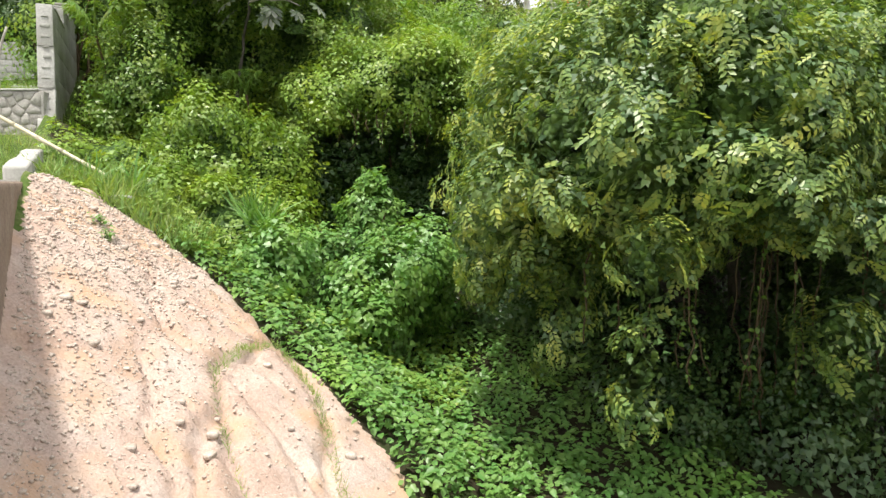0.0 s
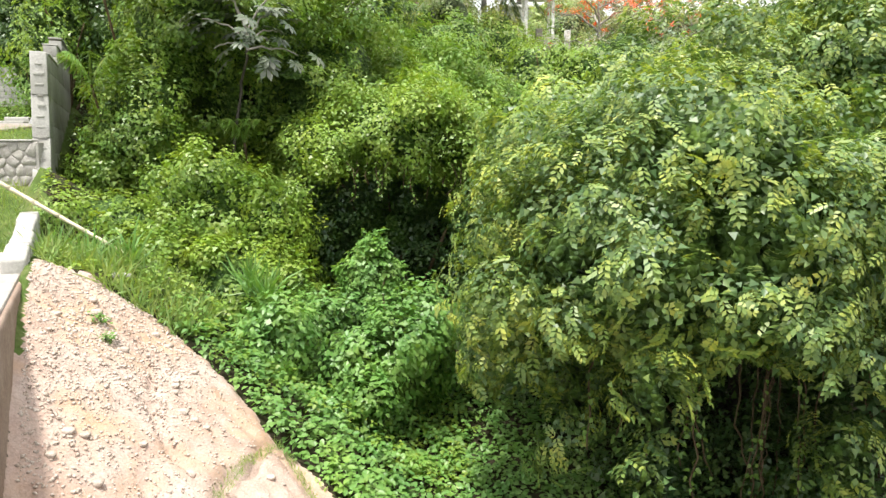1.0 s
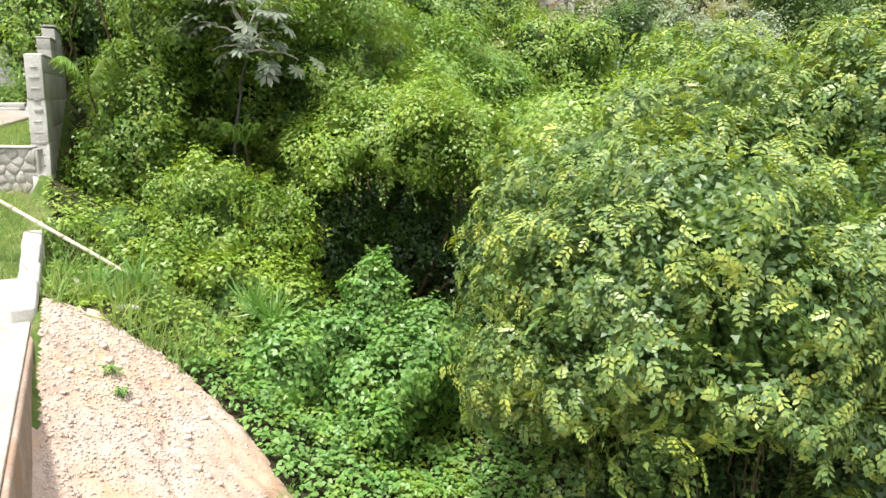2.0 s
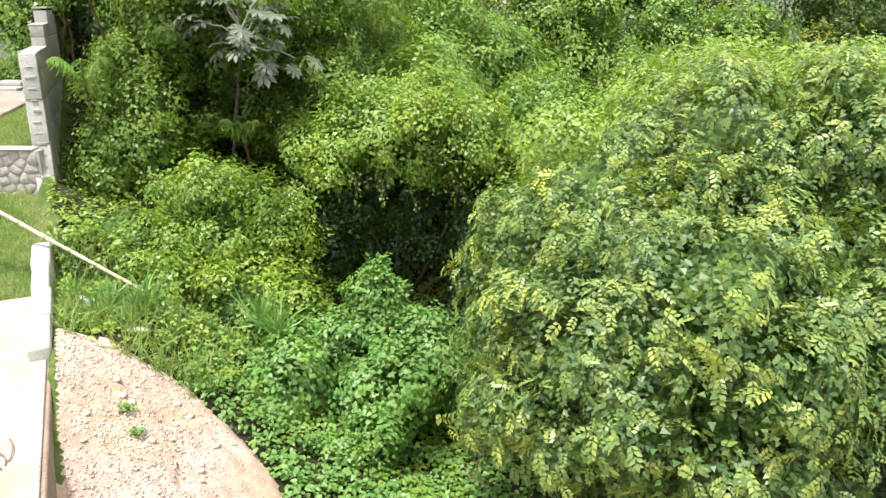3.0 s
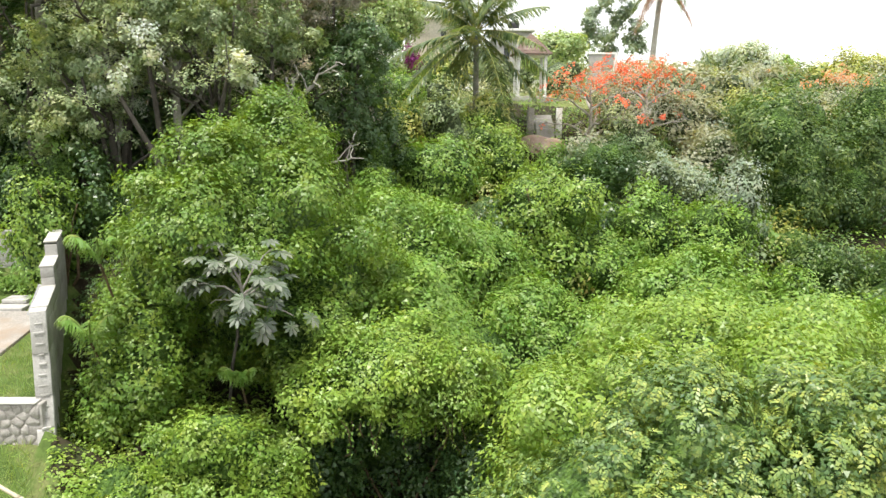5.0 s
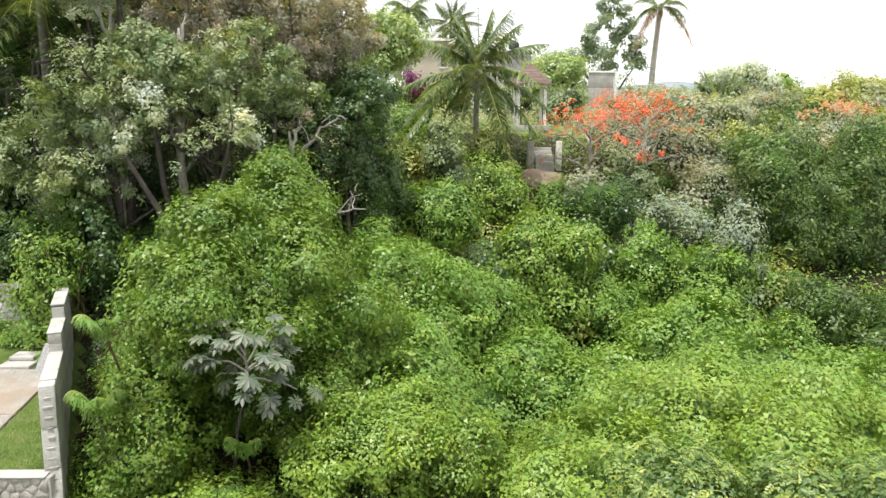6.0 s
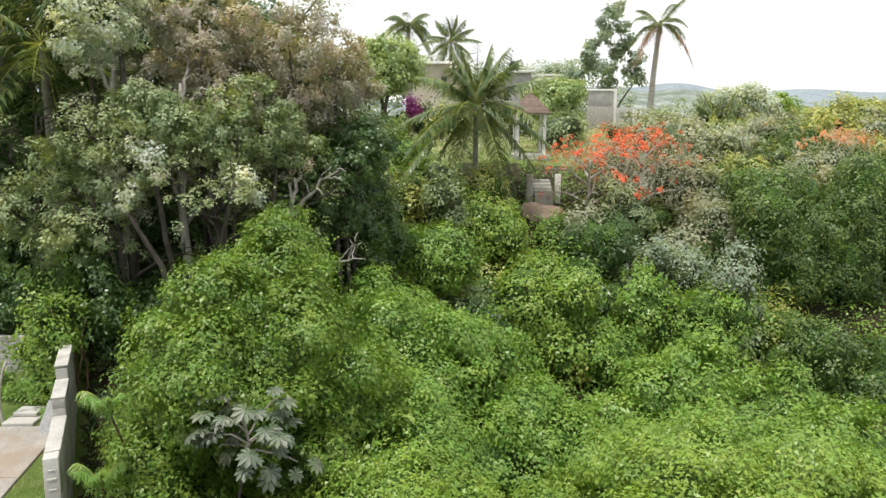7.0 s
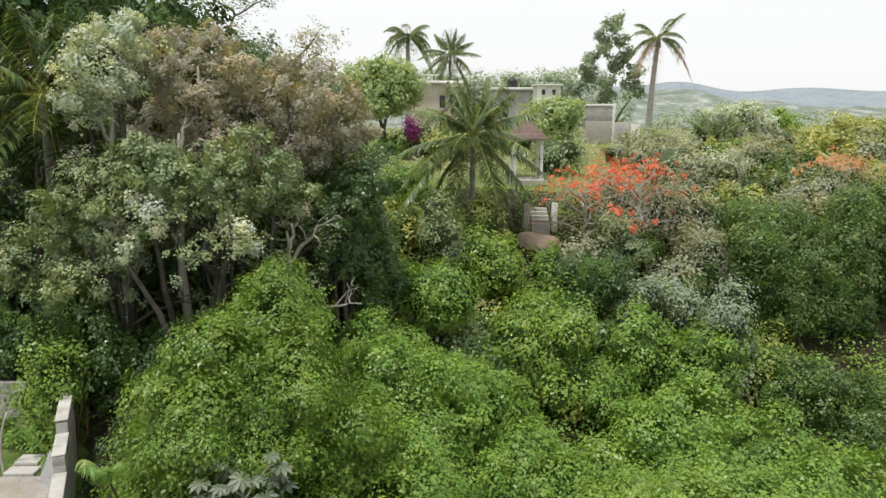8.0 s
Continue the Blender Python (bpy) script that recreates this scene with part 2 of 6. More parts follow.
def box(x0, x1, y0, y1, z0, z1, bevel=0.0):
    bm = bmesh.new()
    bmesh.ops.create_cube(bm, size=1.0)
    for v in bm.verts:
        v.co = ((x0 + x1) / 2 + v.co.x * (x1 - x0), (y0 + y1) / 2 + v.co.y * (y1 - y0), (z0 + z1) / 2 + v.co.z * (z1 - z0))
    if bevel:
        bmesh.ops.bevel(bm, geom=bm.edges[:], offset=bevel, segments=2, affect='EDGES', profile=0.6)
    return from_bm(bm)


def from_bm(bm):
    bm.verts.index_update()
    v = np.array([a.co[:] for a in bm.verts])
    fs = {}
    for f in bm.faces:
        fs.setdefault(len(f.verts), []).append([a.index for a in f.verts])
    bm.free()
    return v, [np.array(a) for a in fs.values()]


def turned(piece, m):
    v, f = piece
    a = np.array(m)
    return v @ a[:3, :3].T + a[:3, 3], f


def tube(path, radii, sides=7, cap=True):
    """A tapered round stem along a path."""
    path, radii = np.asarray(path, float), np.asarray(radii, float)
    t = unit(np.gradient(path, axis=0))
    ref = np.where(np.abs(t[:, 2:3]) > 0.9, np.array((1.0, 0, 0)), UP)
    a = unit(np.cross(t, ref))
    b = np.cross(t, a)
    ang = np.linspace(0, 2 * np.pi, sides, endpoint=False)
    ring = path[:, None] + radii[:, None, None] * (np.cos(ang)[None, :, None] * a[:, None] + np.sin(ang)[None, :, None] * b[:, None])
    n = len(path)
    i, j = np.meshgrid(np.arange(n - 1), np.arange(sides), indexing="ij")
    k = (j + 1) % sides
    quads = np.stack((i * sides + j, i * sides + k, (i + 1) * sides + k, (i + 1) * sides + j), -1).reshape(-1, 4)
    faces = [quads]
    if cap:
        faces.append(np.array([np.arange(sides) + (n - 1) * sides]))
    return ring.reshape(-1, 3), faces


def curve_path(a, b, sag=(0, 0, 0), n=8, wobble=0.0, rng=RNG):
    s = np.linspace(0, 1, n)[:, None]
    p = np.asarray(a) * (1 - s) + np.asarray(b) * s + np.asarray(sag) * (4 * s * (1 - s))
    if wobble:
        p[1:-1] += rng.normal(0, wobble, (n - 2, 3))
    return p


def wob(p, f, seed=0):
    """Smooth uneven waves in space, about -1 to 1."""
    r = np.random.default_rng(seed)
    k, ph = r.normal(0, f, (6, 3)), r.uniform(0, 6.28, 6)
    return np.sin(np.asarray(p) @ k.T + ph).sum(-1) / 3.0


# leaf outlines: x along the leaf, y across it, z out of its face
DIAMOND = (np.array([(0, 0, 0), (0.45, 0.30, 0.05), (1, 0, -0.10), (0.45, -0.30, 0.05)]), [np.array([(0, 1, 2), (0, 2, 3)])])
HEART = (np.array([(0, 0, 0), (0.16, 0.36, 0.05), (0.60, 0.30, 0.03), (1, 0, -0.14), (0.60, -0.30, 0.03), (0.16, -0.36, 0.05)]),
         [np.array([(0, 1, 2, 3), (0, 3, 4, 5)])])
TRI = (np.array([(0, 0.36, 0.0), (0.8, 0, -0.08), (0, -0.36, 0.03)]), [np.array([(0, 1, 2)])])
LANCE = (np.array([(0, 0, 0), (0.4, 0.13, 0.04), (1, 0, -0.16), (0.4, -0.13, 0.04)]), [np.array([(0, 1, 2), (0, 2, 3)])])
BLADE = (np.array([(0, 0.025, 0), (0, -0.025, 0), (0.6, 0.018, 0.05), (0.6, -0.018, 0.05), (1, 0, -0.10)]),
         [np.array([(0, 1, 3, 2)]), np.array([(2, 3, 4)])])


def compound(pairs, leaflet=0.30, spread=62.0, droop=0.35, end=True):
    """A pinnate leaf, 1 long: pairs of leaflets along a drooping rib."""
    out = []
    for i in range(pairs):
        s = 0.14 + 0.76 * i / max(pairs - 1, 1)
        for side in (1, -1):
            a = radians(spread) * side
            d, c = np.array((math.cos(a), math.sin(a), -0.25)), np.array((-math.sin(a), math.cos(a), 0))
            z = -droop * s * s
            size = leaflet * (0.75 + 0.5 * math.sin(math.pi * s))
            at = np.array((s, 0, z))
            v = np.array([at, at + size * (0.5 * d + 0.27 * c) + (0, 0, 0.02), at + size * d, at + size * (0.5 * d - 0.27 * c) + (0, 0, 0.02)])
            out.append((v, [np.array([(0, 1, 2, 3)])]))
    if end:
        at = np.array((0.9, 0, -droop * 0.81))
        out.append((at + leaflet * np.array([(0, 0, 0), (0.5, 0.22, 0), (1, 0, -0.3), (0.5, -0.22, 0)]), [np.array([(0, 1, 2, 3)])]))
    return join(out)


def palmate(lobes=9):
    """A deeply fingered round leaf, about 1 across."""
    out = []
    for i in range(lobes):
        a = radians(-150 + 300 * i / (lobes - 1))
        d, c = np.array((math.cos(a), math.sin(a), 0)), np.array((-math.sin(a), math.cos(a), 0))
        r = 0.52 + 0.10 * math.cos(a)
        v = np.array([(0, 0, 0), r * (0.68 * d + 0.19 * c) + (0, 0, -0.03), r * d + (0, 0, -0.13), r * (0.68 * d - 0.19 * c) + (0, 0, -0.03)])
        out.append((v, [np.array([(0, 1, 2), (0, 2, 3)])]))
    return join(out)


PINNA = compound(4, 0.40, 52, 0.6)
PALMATE = palmate()


def scatter(shape, at, along, normal, size):
    """Copies of a leaf shape at many places, joined."""
    tv, tf = shape
    n = unit(normal)
    d = unit(along - (along * n).sum(-1, keepdims=True) * n)
    s = np.cross(n, d)
    v = at[:, None] + size[:, None, None] * (tv[None, :, 0:1] * d[:, None] + tv[None, :, 1:2] * s[:, None] + tv[None, :, 2:3] * n[:, None])
    k = (np.arange(len(at)) * len(tv))[:, None, None]
    return v.reshape(-1, 3), [(f[None] + k).reshape(-1, f.shape[1]) for f in tf]


def leaves_round(centres, normals, each, spread, shape, size, rng, droop=0.5, upright=0.65, loose=0.24, dome=0.8):
    """Sprigs: each centre carries a small dome of leaves that face out and up."""
    m = len(centres) * each
    c, n = np.repeat(centres, each, 0), np.repeat(normals, each, 0)
    o = unit(rng.normal(0, 1, (m, 3)) + n * 0.45) * (rng.uniform(0, 1, (m, 1)) ** 0.4)
    side = (o * n).sum(-1, keepdims=True)
    o = o - n * side * (1 - dome)
    face = unit(n * 0.75 + UP * upright * 0.75 + o * 0.55 + rng.normal(0, loose, (m, 3)) * 0.9)
    o = o * np.repeat(rng.uniform(0.6, 1.35, (len(centres), 1)), each, 0)
    along = unit(o + n * 0.35 - UP * droop + rng.normal(0, 0.5, (m, 3)))
    return scatter(shape, c + o * spread, along, face, size * rng.uniform(0.65, 1.25, m))


BALLS = {}
for lv in (1, 2, 3):
    bm = bmesh.new()
    bmesh.ops.create_icosphere(bm, subdivisions=lv, radius=1.0)
    BALLS[lv] = from_bm(bm)


def on_lumps(lumps, density, rng, rough=0.16, keep=None, others=(), depth=0.25, seed=1):
    """Places and outward normals on the union of rounded lumps (centre, radii)."""
    ps, ns = [], []
    for i, (c, r) in enumerate(lumps):
        c, r = np.array(c, float), np.array(r, float)
        area = 4 * np.pi * (((r[0] * r[1]) ** 1.6 + (r[0] * r[2]) ** 1.6 + (r[1] * r[2]) ** 1.6) / 3) ** (1 / 1.6)
        d = unit(rng.normal(0, 1, (int(area * density * 1.5), 3)))
        w = np.linalg.norm(d / r, axis=1) * r.min()
        d = d[rng.uniform(0, 1, len(d)) < w ** 0.7]
        nn = unit(d / r)
        p = c + d * r
        p = p + nn * (rough * wob(p, 1.5, seed + i) * r.mean() ** 0.5 + 0.5 * rough * wob(p, 4.5, seed + 31 + i))[:, None]
        p = p - nn * (rng.uniform(0, 1, len(p)) ** 2 * depth)[:, None]
        ok = np.ones(len(p), bool)
        for j, (c2, r2) in enumerate(list(lumps) + list(others)):
            if j != i:
                ok &= (((p - np.array(c2)) / np.array(r2)) ** 2).sum(1) > 0.72
        if keep is not None:
            ok &= keep(p)
        ps.append(p[ok])
        ns.append(nn[ok])
    return np.concatenate(ps), np.concatenate(ns)


def shell_of(lumps, main, seed=3, zmin=None, keep=None, shrink=0.8):
    """The closed filler just under a crown's outer leaves: uneven lumps; the first few are the main ones."""
    out = []
    for i, (c, r) in enumerate(lumps):
        v, f = BALLS[(3 if i < main and np.mean(r) > 0.6 else 2) - (c[1] > 27)]
        k = shrink * min(1.0, 1.0 - 0.12 / max(np.mean(r), 0.3) + 0.12)
        p = np.array(c) + v * np.array(r) * k
        p = p + 0.06 * np.random.default_rng(seed + i).normal(0, 1, p.shape) + v * (0.12 * wob(p, 2.2, seed + i) + 0.08 * wob(p, 6, seed + 9 + i))[:, None] * min(1.0, min(r))
        if zmin is not None:
            p[:, 2] = np.maximum(p[:, 2], zmin + 0.15 * wob(p, 3, seed))
        f = f[0]
        if keep is not None:
            f = f[keep(p[f].mean(1))]
        if len(f):
            out.append((p, [f]))
    return join(out) if out else ((), ())


# ---------------------------------------------------------------- the lie of the land
WALL_O, WALL_U, WALL_N = np.array((-8.8, 16.0)), np.array((0.447, -0.894)), np.array((-0.894, -0.447))
TALL_O, TALL_U, TALL_N = np.array((-8.90, 16.62)), np.array((0.39, -0.921)), np.array((-0.921, -0.39))
PY = (-400, 5, 9, 12, 16, 20, 25, 30, 36, 42, 48, 60, 90, 140, 220, 400, 900, 1500, 4000)
PZ = (-2.0, 0.1, 0.15, 0.6, 1.7, 2.8, 4.6, 6.4, 9.2, 12.8, 14.0, 14.6, 15.4, 15.6, 9.0, -2.0, -6.0, -8.0, -8.0)


def ground(x, y):
    x, y = np.asarray(x, float), np.asarray(y, float)
    base = np.interp(y, PY, PZ) - 0.09 * np.clip(x - 5, 0, 14) * np.interp(y, (8, 16, 30, 44, 58, 75), (0, 1, 1, 0.8, 0.7, 0))
    base = base + np.clip(-x - 1.2, 0, 9) * 0.52 * np.interp(y, (10, 14, 22, 34), (0, 1, 1, 0.5)) * np.interp(y, (40, 60), (1, 0))
    bank = 3.06 - 0.658 * (x + 4) - 0.05 * np.clip(y - 8.5, 0, 9) - 0.21 * np.clip(8.5 - y, 0, 7)
    foot = (WALL_O[0] - x) * WALL_N[0] + (WALL_O[1] - y) * WALL_N[1]
    bank = np.maximum(bank, 4.18 - 1.0 * np.clip(foot, 0, 9) - 1.2 * np.clip(9.6 - y, 0, 9))      # soil heaped against the parapet
    bank = np.minimum(bank, 3.85 + 0.12 * np.clip(1 - 2 * np.abs(foot), 0, 1) + 0.24 * np.clip(1.2 - 1.1 * foot, 0, 1) * np.interp(y, (8.2, 9.6, 11.5, 12.5), (0, 1, 1, 0))) - np.interp(y, (13, 17), (0, 3))
    z = np.where(y < 17, np.maximum(base, bank), base)
    d = (x - WALL_O[0]) * WALL_N[0] + (y - WALL_O[1]) * WALL_N[1]
    d = np.where(y > 16.0, (x - TALL_O[0]) * TALL_N[0] + (y - TALL_O[1]) * TALL_N[1], d)
    z = z - 1.5 * np.clip(1.15 - np.abs(d + 0.5) / 1.0, 0, 1) * np.interp(y, (15.8, 16.8, 22, 25), (0, 1, 1, 0)) * (d < 0.2)      # a trench beside the wall
    low = np.interp(y, (12.6, 14.2, 15.9), (3.6, 4.15, 5.15))
    high = np.interp(y, (16.3, 21.0, 24.0, 24.4, 40), (6.1, 6.7, 7.0, 8.5, 13))
    plat = np.where(y < 16.2, low, high)
    f = np.clip((d - 0.05) / 0.12, 0, 1) * np.where(y < 40, 1, 0) * np.where(y < 24.2, 1, np.interp(y, (24.2, 34), (1, 0)))
    return z * (1 - f) + plat * f


def gz(x, y):
    return float(ground(x, y))


# rain-cut cracks that wander down the bank, with their half widths; weeds grow in the first two
CRACKS = [(((-2.57, 7.78), (-2.45, 8.5), (-2.29, 9.31)), 0.07), (((-2.27, 9.5), (-1.56, 8.52), (-1.22, 7.62), (-1.02, 7.07), (-0.58, 7.34)), 0.08), (((-2.57, 7.78), (-2.12, 6.78), (-1.77, 6.27)), 0.06),
          (((-3.3, 7.6), (-2.96, 7.05), (-2.71, 6.5), (-2.3, 6.21), (-2.1, 5.4)), 0.05), (((-2.5, 7.5), (-2.34, 6.86), (-2.07, 5.96), (-1.9, 5.2)), 0.05), (((-2.4, 8.1), (-2.0, 7.75), (-1.5, 7.4), (-1.17, 7.1)), 0.07),
          (((-1.7, 7.4), (-1.56, 7.23), (-1.19, 6.72), (-0.9, 6.5)), 0.05), (((-3.6, 8.6), (-3.2, 8.1), (-2.9, 7.9)), 0.05), (((-4.3, 9.9), (-3.9, 9.3), (-3.75, 8.9)), 0.04)]


def to_line(x, y, pts):
    """Distance on plan to a broken line."""
    best = np.full(np.shape(x), 1e9)
    for (ax, ay), (bx, by) in zip(pts[:-1], pts[1:]):
        dx, dy = bx - ax, by - ay
        k = np.clip(((x - ax) * dx + (y - ay) * dy) / (dx * dx + dy * dy), 0, 1)
        best = np.minimum(best, np.hypot(x - ax - k * dx, y - ay - k * dy))
    return best


def bank_relief(x, y):
    """Rain channels, small ledges and grit on the bare bank."""
    p = np.stack((x, y, 0 * x), -1)
    c = y + 0.55 * x + 0.35 * wob(p * 0.7, 1.0, 5)
    c = c + 0.25 * wob(p, 1.7, 15) + 0.06 * wob(p, 6, 16)
    rill = np.exp(-((np.mod(c * 0.8, 1.0) - 0.5) / 0.045) ** 2) * np.clip(0.2 + 1.3 * wob(p, 0.9, 8), 0, 1)
    q = p + np.stack((0.10 * wob(p, 3.0, 21), 0.10 * wob(p, 3.0, 22), 0 * x), -1)
    cut = sum(np.exp(-(to_line(q[..., 0], q[..., 1], c) / w) ** 2) for c, w in CRACKS)
    return 0.035 * wob(p, 1.4, 2) + 0.03 * wob(p, 4, 4) + 0.026 * wob(p, 11, 6) + 0.018 * wob(p, 23, 7) - 0.03 * rill * np.clip(x + 4.6, 0, 1) - 0.15 * np.minimum(cut, 1.2)


xs = np.concatenate((-np.geomspace(3000, 17, 26), np.arange(-16.5, -7, 0.25), np.arange(-7, 0.6, 0.06), np.arange(0.7, 9, 0.3), np.geomspace(9.5, 3000, 34)))
ys = np.concatenate((-np.geomspace(900, 1, 14), np.arange(0, 2.5, 0.3), np.arange(2.55, 13.2, 0.062), np.arange(13.4, 30, 0.3), np.geomspace(30.5, 4000, 52)))
gx, gy = np.meshgrid(xs, ys)
gzv = ground(gx, gy)
EDGE = lambda x, y: np.maximum((x + 6.6) * 0.62 + (y - 13.0) * 0.80 + 0.10, np.maximum((y - 11.1) * 0.9, (x + 0.5) * 0.9))      # below 0: the bare bank
edge = EDGE(gx, gy) + 0.16 * wob(np.stack((gx, gy, 0 * gx), -1), 1.3, 11)
dline = np.where(gy > 16.0, (gx - TALL_O[0]) * TALL_N[0] + (gy - TALL_O[1]) * TALL_N[1], (gx - WALL_O[0]) * WALL_N[0] + (gy - WALL_O[1]) * WALL_N[1])
bare = (edge < 0) & (dline < 0.1) & (gy > -20) & (gx < 4)
near = np.exp(-((gx + 3.5) / 6) ** 2 - ((gy - 8.5) / 6) ** 2)
gzv = gzv + np.where(bare, bank_relief(gx, gy), 0.06 * wob(np.stack((gx, gy, 0 * gx), -1), 1.5, 3) * (near + 0.3))
nx, ny = len(xs), len(ys)
i, j = np.meshgrid(np.arange(ny - 1), np.arange(nx - 1), indexing="ij")
quads = np.stack((i * nx + j, i * nx + j + 1, (i + 1) * nx + j + 1, (i + 1) * nx + j), -1).reshape(-1, 4)
FAR = rough_material("distant_greenery", [(0.3, (0.08, 0.11, 0.07)), (0.5, (0.12, 0.15, 0.09)), (0.7, (0.20, 0.22, 0.14))], 0.02, 0.2, 0.2)
LAWN = rough_material("dry_lawn", [(0.3, (0.09, 0.13, 0.035)), (0.6, (0.17, 0.19, 0.07)), (0.8, (0.28, 0.26, 0.13))], 0.4, 6.0, 0.4)
qb = bare[:-1, :-1].ravel()
qy, qx = gy[:-1, :-1].ravel(), gx[:-1, :-1].ravel()
TURF = rough_material("terrace_turf", [(0.3, (0.045, 0.075, 0.018)), (0.5, (0.08, 0.12, 0.03)), (0.75, (0.17, 0.165, 0.075))], 1.6, 14.0, 0.8)
qd = dline[:-1, :-1].ravel()
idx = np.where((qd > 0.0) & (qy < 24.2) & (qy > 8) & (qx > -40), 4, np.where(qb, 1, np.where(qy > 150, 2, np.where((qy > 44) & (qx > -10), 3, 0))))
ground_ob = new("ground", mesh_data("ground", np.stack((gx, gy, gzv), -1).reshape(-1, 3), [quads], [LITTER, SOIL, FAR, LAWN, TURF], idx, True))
tagged(ground_ob, "bare pink soil bank and shaded litter of a steep hillside", "ground", kind="structure")

# ---------------------------------------------------------------- walls and terraces


def along_wall(s, d=0.0):
    """A place on the boundary line: s metres towards the viewer's end, d metres onto the terrace side."""
    p = WALL_O + WALL_U * s + WALL_N * d
    return p


def wall_block(s0, s1, d0, d1, z0, z1, bevel=0.03, z1b=None):
    """A block along the boundary line; z1b is its height at the s1 end."""
    v, f = box(s0, s1, d0, d1, 0, 1, bevel)
    v = v.copy()
    top = z1 + ((z1b if z1b is not None else z1) - z1) * (v[:, 0] - s0) / (s1 - s0)
    z = z0 + np.clip(v[:, 2], 0, 1) * (top - z0)
    xy = WALL_O[None] + v[:, 0:1] * WALL_U[None] + v[:, 1:2] * WALL_N[None]
    return np.column_stack((xy, z)), f


def tall_block(s0, s1, d0, d1, z0, z1, bevel=0.02):
    v, f = box(s0, s1, d0, d1, z0, z1, bevel)
    return np.column_stack((TALL_O[None] + v[:, 0:1] * TALL_U[None] + v[:, 1:2] * TALL_N[None], v[:, 2])), f


tall = root("wall_boundary", (TALL_O[0], TALL_O[1], 4.5), "tall stepped rendered concrete boundary wall, weathered pale grey", "wall", kind="structure")
LENGTHS = ((-2.6, -0.4, 8.10), (-4.1, -2.6, 8.62), (-9.5, -4.1, 9.02))
for s0, s1, top in LENGTHS:
    k0 = 3.4
    while k0 < top - 0.05:
        k1 = min(k0 + 0.62, top)
        under(tall, "wall_course", *tall_block(s0 + 0.002, s1, 0.02, 0.33, k0, k1 - 0.006, 0.012), CONCRETE)
        k0 = k1
    under(tall, "coping", *tall_block(s0, s1, 0.0, 0.35, top + 0.002, top + 0.05, 0.014), CONCRETE)


def batter(z):
    """How far the sloping end of the wall stands forward at a height."""
    return np.interp(z, (4.4, 6.1, 8.1), (0.95, 0.32, 0.0))


for k, (z0, z1) in enumerate(((3.4, 4.7), (4.702, 5.5), (5.502, 6.2), (6.202, 7.15), (7.152, 8.12))):
    v, f = box(-0.395, 0.0, 0.004 * k, 0.38 - 0.006 * k, z0, z1, 0.02)
    v = np.array(v, float)
    v[:, 0] = v[:, 0] + np.where(v[:, 0] > -0.2, batter(v[:, 2]) + 0.015 * wob(v, 3.0, 40 + k), 0)
    under(tall, "pier_lift", np.column_stack((TALL_O[None] + v[:, 0:1] * TALL_U[None] + v[:, 1:2] * TALL_N[None], v[:, 2])), f, CONCRETE)
for k in range(13):      # rough form marks down the sloping end
    z = 5.0 + 0.235 * k
    a = float(batter(z))
    under(tall, "form_mark", *tall_block(a - 0.05, a + 0.012, 0.10 + 0.02 * math.sin(k * 2.2), 0.26 + 0.03 * math.sin(k * 1.3), z, z + 0.035 + 0.015 * (k % 3), 0.008), CONCRETE)

low_wall = root("wall_parapet", (*along_wall(3.4, 0.15), 4.0), "low weathered concrete parapet along the terrace edge", "wall", kind="structure")
for k in range(4):
    s0 = 2.3 + k * 1.04
    za, zb = 4.72 - 0.095 * (s0 - 2.3), 4.72 - 0.095 * (s0 - 1.3)
    under(low_wall, "parapet_block", *wall_block(s0, s0 + 1.036, 0.02 + 0.02 * math.sin(k * 2.1), 0.33 + 0.02 * math.cos(k * 1.7), 3.0, za + 0.02 * math.sin(k * 3.0), 0.04, zb + 0.02 * math.sin(k * 3.0 + 2)), CONCRETE)

slab = root("terrace_slab", (*along_wall(9, 2), 3.9), "pale dusty concrete terrace slab with a worn edge", "slab", kind="structure")
under(slab, "slab_top", *wall_block(3.6, 13.2, 0.10, 6.0, 3.80, 4.10, 0.03), SLABTOP)
under(slab, "slab_edge", *wall_block(6.46, 13.2, 0.03, 0.098, 0.9, 4.08, 0.025), STAINED, "soil-stained vertical face of the slab")
under(slab, "slab_footing", *wall_block(6.5, 13.1, 0.10, 5.8, 0.8, 3.798, 0.01), CONCRETE)


stone_wall = root("wall_stone", (-11, 16.0, 4.6), "mortared rubble stone retaining wall under the grass terrace", "wall", kind="structure")
under(stone_wall, "mortar_core", *box(-16.0, -8.90, 16.02, 16.30, 3.8, 6.10, 0.03), MORTAR)
under(stone_wall, "wall_cap", *box(-16.0, -9.00, 15.97, 16.34, 6.104, 6.15, 0.02), CONCRETE)

# ---------------------------------------------------------------- plants: tools


def stems(base_xy, lumps, rng, count=4, r=0.06):
    """Stems that rise from the ground into a crown."""
    out = []
    c = np.mean([l[0] for l in lumps], axis=0)
    for k in range(count):
        t = np.array(lumps[k % len(lumps)][0]) + rng.normal(0, 0.2, 3)
        b = np.array((base_xy[0] + rng.normal(0, 0.2), base_xy[1] + rng.normal(0, 0.2), 0))
        b[2] = gz(b[0], b[1]) - 0.15
        out.append(tube(curve_path(b, t, (rng.normal(0, .2), rng.normal(0, .2), 0.1), 9, 0.03, rng), np.linspace(r, r * 0.35, 9) * rng.uniform(0.7, 1.3), 6))
    return out


